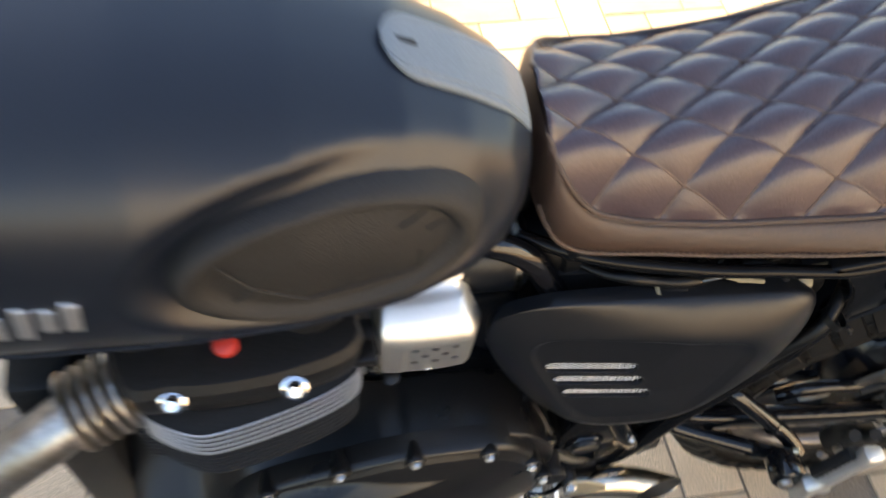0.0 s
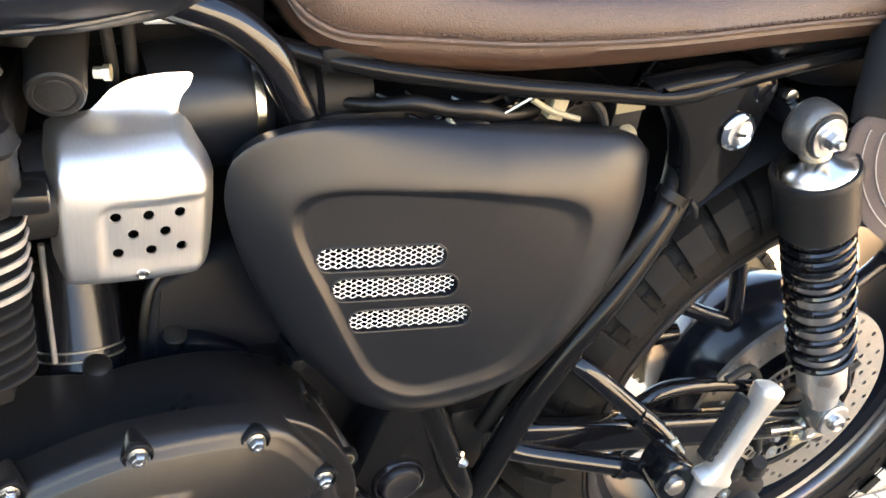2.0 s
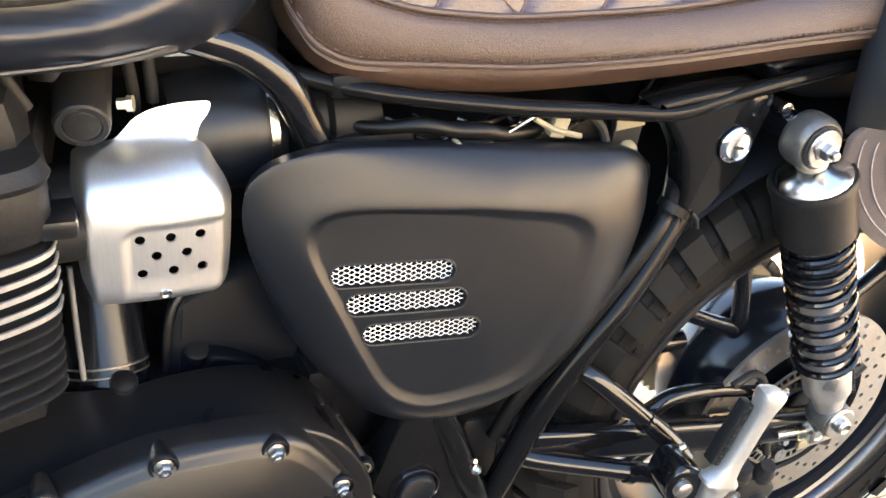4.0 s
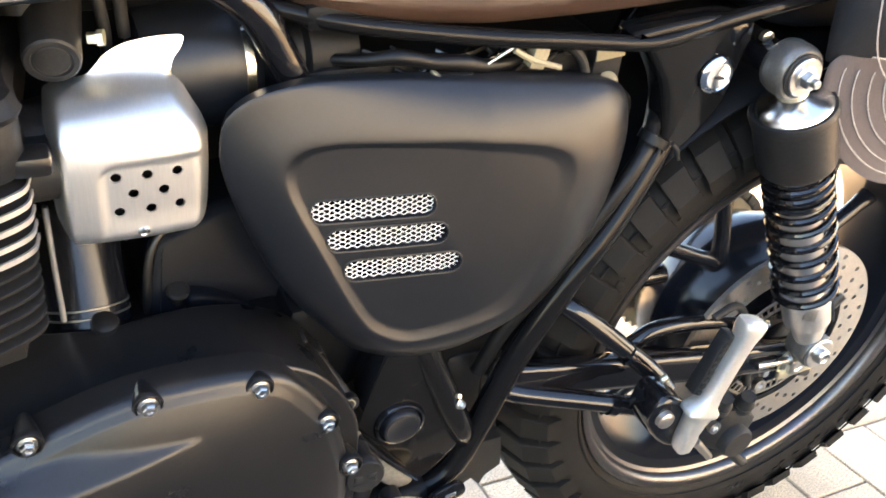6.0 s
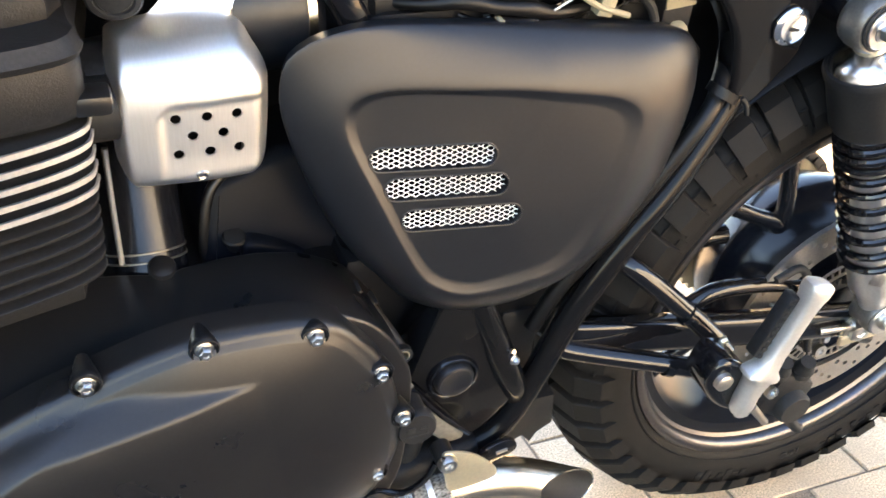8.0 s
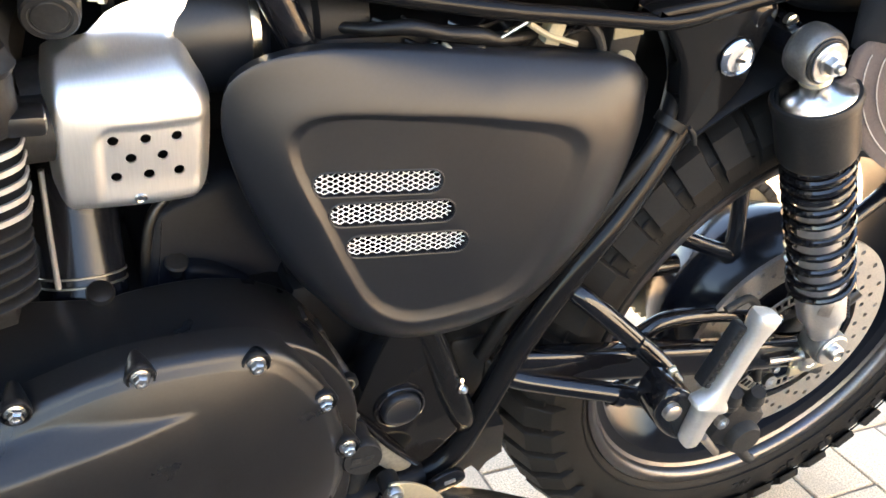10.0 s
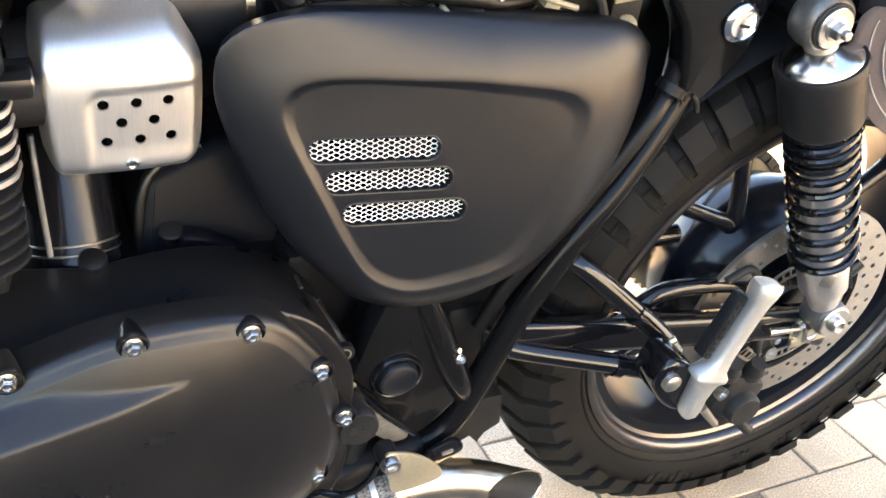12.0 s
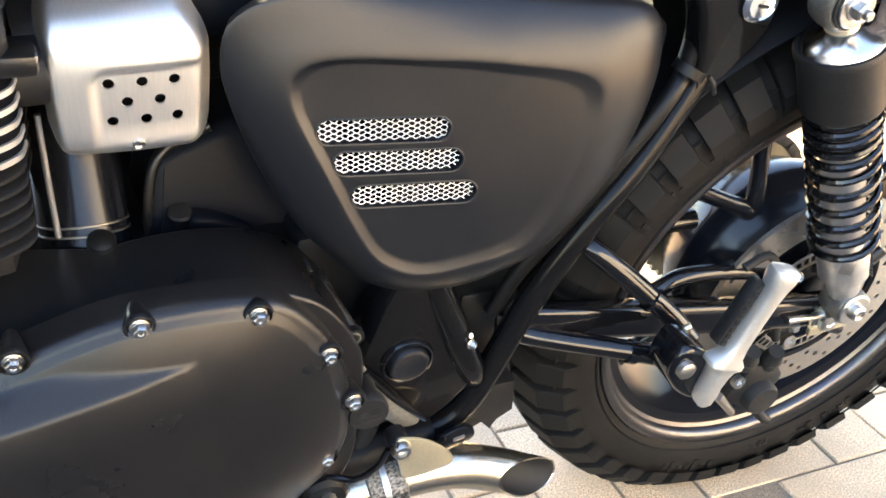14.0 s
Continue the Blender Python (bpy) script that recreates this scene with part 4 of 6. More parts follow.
part("hanger_arm", tube([(-0.2, -0.07, 0.352), (-0.17, -0.072, 0.372), (-0.12, -0.074, 0.372), (-0.06, -0.076, 0.362)], 0.009, 12), GLOSS, bike)
part("swingarm_brace", tube([(-0.2, -0.02, 0.398), (-0.13, -0.02, 0.398)], 0.011, 12, 1), GLOSS, bike)


# ---- rear shock absorber
TOP, BOT = np.array((-0.14, -0.106, 0.667)), np.array((0.001, -0.12, 0.349))
AX = (BOT - TOP) / np.linalg.norm(BOT - TOP)


def on_shock(s):
    return tuple(TOP + AX * s)


shock = part("rear_shock", lathe([(0.05, 0.019), (0.2, 0.019), (0.262, 0.019), (0.264, 0.0235), (0.274, 0.0245), (0.304, 0.0235), (0.312, 0.018), (0.335, 0.014)], TOP, AX, 32), SATIN_ALLOY, bike, "rear shock absorber with black coil spring")
part("shroud", lathe([(0.036, 0.030), (0.037, 0.0355), (0.041, 0.0372), (0.046, 0.0365), (0.047, 0.0352), (0.094, 0.0345), (0.098, 0.033), (0.098, 0.028)], TOP, AX, 44), PLASTIC, shock, "black plastic spring shroud")
part("top_cap", lathe([(0.018, 0.011), (0.024, 0.0125), (0.0275, 0.019), (0.031, 0.0275), (0.0355, 0.0325), (0.041, 0.034), (0.043, 0.034)], TOP, AX, 44), POLISH, shock, "polished domed top cap")
eye = part("top_eye", lathe([(-0.013, 0.010), (-0.013, 0.0205), (-0.011, 0.0225), (-0.006, 0.0238), (0.006, 0.0238), (0.011, 0.0225), (0.013, 0.02), (0.013, 0.010)], TOP, (0, 1, 0), 36, closed=True), BARE, shock, "cast alloy top eye")
part("eye_neck", tube([on_shock(0.014), on_shock(0.03)], [0.0145, 0.0125], 20, 1), GOLD, eye)
part("eye_bush", lathe([(0, 0.0185), (0.002, 0.019), (0.003, 0.018), (0.003, 0)], TOP + np.array((0, -0.0125, 0)), NEAR, 32), RUBBER, eye)
part("eye_washer", lathe([(0, 0.016), (0.0022, 0.0165), (0.003, 0.0155), (0.003, 0)], TOP + np.array((0, -0.0150, 0)), NEAR, 30), ZINC, eye)
part("top_bolt", hex_bolt(TOP + np.array((0, -0.0175, 0)), NEAR, 0.0078, 0.009, 1.3), ZINC, eye, "shock mounting bolt")
part("bolt_stud", lathe([(0, 0.0042), (0.005, 0.004), (0.006, 0.003), (0.006, 0)], TOP + np.array((0, -0.026, 0)), NEAR, 14), ZINC, eye)
part("top_mount", lathe([(0, 0.014), (0.04, 0.016)], TOP + np.array((0, 0.015, 0)), (0, 1, 0), 20), GLOSS, bike)


def coil():
    pts, s, a = [], 0.1, 0.0
    while s < 0.268:
        k = min(1, max(0, (s - 0.128) / 0.04))
        pitch = 0.0105 + 0.009 * k - (0.006 * step(0.245, 0.262, s))
        pts.append((s, a))
        a += 2 * math.pi / 22
        s += pitch / 22
    f = frames_along([TOP, BOT])[0]
    path = [TOP + AX * s + 0.0285 * (math.cos(a) * f[2] + math.sin(a) * f[3]) for s, a in pts]
    return tube(path, 0.0039, 9, 1)


part("spring", coil(), GLOSS, shock, "gloss black coil spring")
low = part("lower_eye", lathe([(-0.014, 0.008), (-0.014, 0.0185), (-0.0125, 0.0195), (0.0125, 0.0195), (0.014, 0.0185), (0.014, 0.008)], BOT, (0, 1, 0), 32, closed=True), BARE, shock)
part("lower_washer", lathe([(0, 0.0175), (0.002, 0.018), (0.0035, 0.0165), (0.0035, 0)], BOT + np.array((0, -0.0138, 0)), NEAR, 30), ZINC, low)
part("lower_bolt", lathe([(0, 0.009), (0.005, 0.0085), (0.0075, 0.006), (0.006, 0.004), (0.006, 0)], BOT + np.array((0, -0.017, 0)), NEAR, 24), ZINC, low)
for k in range(9):
    part("collar_notch", block(tuple(TOP + AX * (0.272 + 0.0042 * k) + np.array((0.0165, -0.0165, 0.007))), (0.010, 0.004, 0.0018), 0.0005, Matrix.Rotation(0.25, 4, "Y") @ Matrix.Rotation(0.75, 4, "Z")), PLASTIC, shock)
part("collar_plate", block(tuple(TOP + AX * 0.279 + np.array((-0.012, -0.0205, 0))), (0.012, 0.003, 0.016), 0.001, Matrix.Rotation(-0.55, 4, "Z")), DISC, shock)

# added dark block, hides the bright ground below the gearbox
part("sump_gap_filler", block((-0.49, 0.0, 0.255), (0.15, 0.16, 0.1), 0.012), CAST, bike, "dark block added to close the gap below the gearbox")


# ---- rear wheel
HUB = np.array((0.0, 0.0, 0.318))


def around(r, y, deg):
    a = radians(deg)
    return (HUB[0] + r * math.cos(a), y, HUB[2] + r * math.sin(a))


def rear_wheel():
    prof = [(-0.063, 0.2335), (-0.0655, 0.231), (-0.0655, 0.2265), (-0.062, 0.222), (-0.055, 0.2205), (-0.05, 0.214), (-0.046, 0.2045), (-0.03, 0.198), (0, 0.1955), (0.03, 0.198), (0.046, 0.2045), (0.05, 0.214), (0.055, 0.2205), (0.0655, 0.2265),
            (0.0655, 0.231), (0.063, 0.2335), (0.05, 0.224), (0.03, 0.209), (0, 0.207), (-0.03, 0.209), (-0.05, 0.224)]
    rim = part("rear_wheel", lathe(prof, HUB, (0, 1, 0), 96, closed=True), RIM, bike, "satin black cast rear wheel")
    part("rim_lip", lathe([(-0.0635, 0.2335), (-0.0662, 0.2315), (-0.0664, 0.2275), (-0.0648, 0.2222), (-0.061, 0.2195), (-0.0545, 0.2182), (-0.0515, 0.2145), (-0.0505, 0.216), (-0.0535, 0.221), (-0.0615, 0.2235), (-0.0615, 0.2335)], HUB, (0, 1, 0), 120, closed=True), LIP, rim, "bright machined rim lip")
    hub = part("hub", lathe([(-0.06, 0.03), (-0.06, 0.08), (-0.052, 0.092), (-0.03, 0.107), (-0.012, 0.116), (0.0, 0.116), (0.02, 0.108), (0.045, 0.096), (0.055, 0.088), (0.06, 0.05), (0.075, 0.03)], HUB, (0, 1, 0), 72), HUB_PAINT, rim, "gloss black hub drum")
    for k in range(5):
        a = 127.0 + 72 * k
        bm = bmesh.new()
        for s in (-1, 1):
            tube_into(bm, [around(0.095, -0.02, a), around(0.117, -0.026, a + s * 3.5), around(0.145, -0.022, a + s * 9), around(0.175, -0.016, a + s * 13), around(0.203, -0.01, a + s * 16)], [0.014, 0.0095, 0.0085, 0.009, 0.012], 12)
        part("spoke", bm, HUB_PAINT, rim)
    tp = [(-0.0635, 0.2325), (-0.068, 0.236), (-0.0735, 0.247), (-0.0755, 0.262), (-0.074, 0.277), (-0.069, 0.289), (-0.06, 0.2975), (-0.045, 0.3035), (-0.025, 0.3065), (0, 0.3075)]
    tp = tp + [(-h, r) for h, r in tp[-2::-1]]
    tyre = part("tyre", lathe(tp, HUB, (0, 1, 0), 120, caps=False), TYRE, rim, "dusty knobbly dual-sport tyre")
    for r, h in ((0.2385, -0.0708), (0.2855, -0.0717)):
        part("sidewall_rib", lathe([(h, r), (h - 0.0014, r + 0.0005), (h - 0.0014, r + 0.0022), (h, r + 0.003)], HUB, (0, 1, 0), 120, closed=True), TYRE, rim)
    # tread: side lugs and centre blocks
    n = 44

    def lug(half, r0, r1, y0, y1, drop, skew):
        bm = bmesh.new()
        rows = []
        for f, w in ((0.0, 1.0), (0.85, 0.97), (1.0, 0.9)):
            ring = []
            for y, d in ((y0, drop), (y0 + (y1 - y0) * 0.35, drop * 0.35), (y1, 0.0)):
                r = (r0 - d * 1.0) + (r1 - r0) * f
                ring.append((y, r, -half * w))
            for y, d in ((y1, 0.0), (y0 + (y1 - y0) * 0.35, drop * 0.35), (y0, drop)):
                r = (r0 - d * 1.0) + (r1 - r0) * f
                ring.append((y, r, half * w))
            rows.append([(r * math.sin(a / 0.31 + skew * (y - y0)), y, r * math.cos(a / 0.31 + skew * (y - y0))) for y, r, a in ring])
        skin(bm, rows, False, True)
        bmesh.ops.recalc_face_normals(bm, faces=bm.faces)
        me = bpy.data.meshes.new("tread_block")
        bm.to_mesh(me)
        bm.free()
        me.materials.append(TYRE)
        return me
    kinds = [(lug(0.0152, 0.3005, 0.317, -0.0825, -0.037, 0.034, 0.6), 0.0), (lug(0.0165, 0.3045, 0.3185, -0.031, -0.003, 0.0018, -1.2), 0.5),
             (lug(0.0165, 0.3045, 0.3185, 0.003, 0.031, -0.0, 1.2), 0.0), (lug(0.0166, 0.3025, 0.317, 0.0815, 0.037, 0.032, -0.6), 0.5)]
    for me, off in kinds:
        for k in range(n):
            b = new("tread_block", me)
            b.parent = rim
            b.matrix_basis = Matrix.Translation(HUB) @ Matrix.Rotation((k + off) * 2 * math.pi / n + 0.02 * math.sin(7 * k), 4, "Y")
    # raised marks on the sidewall, worn and unreadable
    for a0, cnt in ((-112, 7), (-70, 3), (-60, 5), (-44, 7), (-24, 6), (112, 5), (128, 4), (141, 6)):
        for k in range(cnt):
            a = a0 + k * 2.6
            p = Vector(around(0.2625, -0.0757, a))
            part("sidewall_mark", block(p, (0.0085, 0.0012, 0.0035 + 0.008 * ((k * 7 + cnt) % 3)), 0.0004, Matrix.Rotation(-radians(a - 90), 4, "Y")), TYRE, rim)
    # the one marking on the sidewall that can be read
    text = bpy.data.curves.new("marking", "FONT")
    text.body, text.size, text.extrude, text.align_x, text.align_y, text.resolution_u = "M/C", 0.0155, 0.0007, "CENTER", "CENTER", 3
    flat_text = bpy.data.objects.new("marking", text)
    scene.collection.objects.link(flat_text)
    me = bpy.data.meshes.new_from_object(flat_text.evaluated_get(bpy.context.evaluated_depsgraph_get()))
    bpy.data.objects.remove(flat_text)
    bm = bmesh.new()
    bm.from_mesh(me)
    bpy.data.meshes.remove(me)
    a = radians(-81)
    p = around(0.253, -0.0746, -81)
    bm.transform(Matrix(((math.sin(a), math.cos(a), 0, p[0]), (0, 0, -1, p[1]), (-math.cos(a), math.sin(a), 0, p[2]), (0, 0, 0, 1))))
    part("sidewall_lettering", bm, RUBBER, rim, "raised worn grey lettering M/C")
    # brake disc with drilled holes
    y0, seg, N = -0.077, 120, 66
    flat = [(r * math.cos(2 * math.pi * i / seg), r * math.sin(2 * math.pi * i / seg)) for r in (0.0905, 0.1275) for i in range(seg)]
    cons = [(k * seg + i, k * seg + (i + 1) % seg) for k in range(2) for i in range(seg)]
    holes = []
    for i in range(N):
        r, a = (0.0985, 0.109, 0.1195)[i % 3], 2 * math.pi * i / N
        holes.append((r * math.cos(a), r * math.sin(a), 0.003))
    for hx, hz, hr in holes:
        k = len(flat)
        flat += [(hx + hr * math.cos(a), hz + hr * math.sin(a)) for a in np.linspace(0, 2 * math.pi, 12, endpoint=False)]
        cons += [(k + i, k + (i + 1) % 12) for i in range(12)]
    bm = bmesh.new()
    fv, _, ff, _, _, _ = geometry.delaunay_2d_cdt([Vector(p) for p in flat], cons, [], 1, 1e-6)
    nv = [bm.verts.new((HUB[0] + p.x, y0, HUB[2] + p.y)) for p in fv]
    for f in ff:
        mx, mz = sum(fv[i].x for i in f) / 3, sum(fv[i].y for i in f) / 3
        if math.hypot(mx, mz) > 0.0904 and all(math.hypot(mx - hx, mz - hz) > hr * 0.97 for hx, hz, hr in holes):
            bm.faces.new([nv[i] for i in f])
    disc = part("brake_disc", bm, DISC, rim, "drilled steel brake disc")
    md = disc.modifiers.new("sheet", "SOLIDIFY")
    md.thickness, md.offset = 0.005, 0.0
    bm = bmesh.new()
    for k in range(5):
        a = 20 + 72 * k
        tube_into(bm, [around(0.04, -0.074, a), around(0.07, -0.077, a + 7), around(0.093, -0.077, a + 12)], [0.011, 0.008, 0.009], 10)
    lathe_into(bm, [(-0.073, 0.03), (-0.08, 0.03), (-0.08, 0.047), (-0.073, 0.047)], HUB, (0, 1, 0), 40, closed=True)
    part("disc_carrier", bm, CASE, rim, "black disc carrier")
    bm = bmesh.new()
    for k in range(48):
        a = 7.5 * k
        block_into(bm, around(0.063, -0.084, a), (0.0022, 0.0016, 0.011), 0.0003, Matrix.Rotation(-radians(a - 90), 4, "Y"))
    lathe_into(bm, [(-0.0832, 0.0555), (-0.0848, 0.0555), (-0.0848, 0.0585), (-0.0832, 0.0585)], HUB, (0, 1, 0), 64, closed=True)
    lathe_into(bm, [(-0.0832, 0.0675), (-0.0848, 0.0675), (-0.0848, 0.0705), (-0.0832, 0.0705)], HUB, (0, 1, 0), 64, closed=True)
    part("sensor_ring", bm, DISC, rim, "slotted wheel speed sensor ring")
    for k in range(5):
        part("disc_bolt", hex_bolt(around(0.042, -0.08, 56 + 72 * k), NEAR, 0.005, 0.005, 1.3), ZINC, rim)
    # sprocket and chain on the far side
    teeth = []
    for i in range(43 * 4):
        teeth.append((HUB[0] + (0.104 if i % 4 < 2 else 0.1) * math.cos(i * 2 * math.pi / 172), HUB[2] + (0.104 if i % 4 < 2 else 0.1) * math.sin(i * 2 * math.pi / 172)))
    part("sprocket", slab(teeth, 0.077, 0.084, 0.0006, 1), GOLD, rim, "rear chain sprocket")
    return rim


wheel = rear_wheel()


def chain():
    path = [around(0.105, 0.0805, a) for a in np.arange(-85, 86, 8.5)]
    top = [np.array(path[-1]) + np.array((-0.0159 * i, 0, 0.0002 * i)) for i in range(1, 24)]
    path = [np.array(p) for p in path] + top
    bm = bmesh.new()
    for i in range(len(path) - 1):
        a, b = path[i], path[i + 1]
        d = b - a
        ang = math.atan2(d[2], d[0])
        for y in (-0.0075, 0.0075) if i % 2 else (-0.0055, 0.0055):
            block_into(bm, tuple(0.5 * (a + b) + np.array((0, y, 0))), (0.023, 0.0016, 0.012), 0.0007, Matrix.Rotation(-ang, 4, "Y"))
        lathe_into(bm, [(-0.009, 0.0), (-0.009, 0.0042), (0.009, 0.0042), (0.009, 0.0)], a, (0, 1, 0), 10)
    return part("drive_chain", bm, BARE, bike, "dull steel drive chain")


chain()


def brake_caliper():
    ob = part("brake_caliper", block((-0.046, -0.098, 0.205), (0.06, 0.036, 0.06), 0.012, Matrix.Rotation(0.5, 4, "Y")), PLASTIC, bike, "black rear brake caliper")
    part("piston_cover", lathe([(0, 0.0205), (0.012, 0.02), (0.016, 0.0175), (0.017, 0)], (-0.042, -0.112, 0.198), NEAR, 32), RUBBER, ob)
    part("slider_boot", lathe([(0, 0.009), (0.005, 0.011), (0.01, 0.009), (0.015, 0.011), (0.02, 0.009), (0.03, 0.008)], (-0.035, -0.108, 0.232), (-0.2, -0.3, 1), 20), RUBBER, ob)
    part("slider_boot", lathe([(0, 0.009), (0.005, 0.011), (0.01, 0.009), (0.015, 0.011), (0.02, 0.009), (0.03, 0.008)], (-0.068, -0.108, 0.24), (-0.2, -0.3, 1), 20), RUBBER, ob)
    part("caliper_bolt", lathe([(0, 0.0075), (0.006, 0.0075), (0.006, 0.004), (0.003, 0.004), (0.003, 0)], (-0.082, -0.118, 0.232), (0, -1, 0.1), 20), ZINC, ob)
    part("caliper_bolt", lathe([(0, 0.0075), (0.006, 0.0075), (0.006, 0.004), (0.003, 0.004), (0.003, 0)], (-0.015, -0.1, 0.257), (0, -1, 0.1), 20), ZINC, ob)
    part("bleed_nipple", tube([(-0.038, -0.118, 0.178), (-0.026, -0.122, 0.164), (-0.018, -0.122, 0.158)], [0.007, 0.0055, 0.006], 10), RUBBER, ob)
    part("link_pin", tube([(-0.1, -0.12, 0.215), (-0.072, -0.12, 0.183)], [0.005, 0.0042], 12, 1), DISC, ob, "dull steel link pin")
    part("caliper_bracket", tube([(-0.06, -0.088, 0.25), (-0.03, -0.088, 0.275), (0.0, -0.088, 0.29), (0.05, -0.09, 0.292)], [0.009, 0.007, 0.006, 0.005], 10), GLOSS, ob)
    part("brake_hose", tube([(-0.03, -0.1, 0.26), (-0.045, -0.1, 0.3), (-0.06, -0.095, 0.35), (-0.075, -0.09, 0.37), (-0.1, -0.09, 0.36)], 0.0045, 10), RUBBER, ob)
    ob.location = (-0.013, 0, 0.028)
    return ob


brake_caliper()


# ---- passenger footrest
def footrest():
    arm = part("footrest_stay", tube([(-0.3, -0.088, 0.449), (-0.287, -0.1, 0.441), (-0.226, -0.131, 0.391), (-0.208, -0.148, 0.37)], 0.0098, 16), GLOSS, bike, "gloss black footrest stay tube")
    low = part("footrest_stay", tube([(-0.355, -0.088, 0.366), (-0.335, -0.098, 0.3595), (-0.25, -0.131, 0.351), (-0.205, -0.146, 0.343)], 0.0096, 16), GLOSS, bike, "gloss black footrest stay tube")
    part("stay_collar", lathe([(-0.004, 0.0112), (0.004, 0.0112)], (-0.252, -0.1305, 0.3505), (0.95, -0.28, -0.28), 20), GLOSS, low)
    part("stay_collar", lathe([(-0.002, 0.0110), (0.002, 0.0110)], (-0.243, -0.124, 0.404), (0.7, -0.35, -0.6), 20), GLOSS, arm)
    hang = part("footrest_bracket", slab(spline([(-0.242, 0.396), (-0.222, 0.392), (-0.205, 0.372), (-0.2, 0.345), (-0.212, 0.33), (-0.235, 0.345), (-0.25, 0.37)], 5, closed=True), -0.182, -0.145, 0.006, 3), GLOSS, bike, "black footrest bracket")
    part("bracket_spring", lathe([(0, 0.0035), (0.006, 0.0035)], (-0.222, -0.152, 0.391), (0.7, -0.2, 0.5), 10), GOLD, hang)
    part("pivot_bolt", lathe([(0, 0.0088), (0.005, 0.0085), (0.0065, 0.0065), (0.0065, 0)], (-0.2375, -0.182, 0.3765), NEAR, 26), DISC, hang, "dark pivot bolt head")
    # folded peg: loft along its length
    bm = bmesh.new()
    secs = [(-0.2145, 0.336, 0.0045, 0.006), (-0.2135, 0.34, 0.0075, 0.0085), (-0.212, 0.35, 0.0085, 0.0095), (-0.2105, 0.362, 0.0082, 0.0095), (-0.208, 0.374, 0.0098, 0.01), (-0.2068, 0.3795, 0.0125, 0.0105), (-0.206, 0.382, 0.0185, 0.0118),
            (-0.2052, 0.3855, 0.0185, 0.0118), (-0.2025, 0.392, 0.0108, 0.0102), (-0.199, 0.405, 0.0084, 0.0095), (-0.1925, 0.43, 0.008, 0.0095), (-0.1865, 0.452, 0.0082, 0.0095), (-0.1835, 0.463, 0.0094, 0.0098), (-0.1815, 0.4705, 0.0125, 0.0102),
            (-0.1803, 0.476, 0.0132, 0.0102), (-0.1795, 0.4795, 0.013, 0.009), (-0.179, 0.4815, 0.007, 0.005)]
    d = np.array((0.043, 0.0, 0.148))
    d /= np.linalg.norm(d)
    w = np.array((d[2], 0, -d[0]))
    rings = []
    for x, z, hw, hd in secs:
        ring = []
        for a in np.linspace(0, 2 * math.pi, 24, endpoint=False):
            ca, sa = math.cos(a), math.sin(a)
            ring.append(np.array((x, -0.19, z)) + w * hw * np.sign(ca) * abs(ca) ** 0.55 + np.array((0, hd * np.sign(sa) * abs(sa) ** 0.6, 0)))
        rings.append(ring)
    skin(bm, rings)
    peg = part("footrest_peg", bm, PEG, bike, "folded cast silver passenger peg", 50)
    rb = bmesh.new()
    for k in range(9):
        t = k / 8
        part("rubber_rib", block((-0.2125 + 0.0155 * t, -0.184, 0.405 + 0.058 * t), (0.0055, 0.012, 0.0048), 0.0012, Matrix.Rotation(0.28, 4, "Y")), PLASTIC, peg)
    block_into(rb, (-0.2045, -0.182, 0.434), (0.010, 0.013, 0.066), 0.002, Matrix.Rotation(0.3, 4, "Y"))
    part("peg_rubber", rb, PLASTIC, peg, "black ribbed rubber pad")
    return peg


footrest()


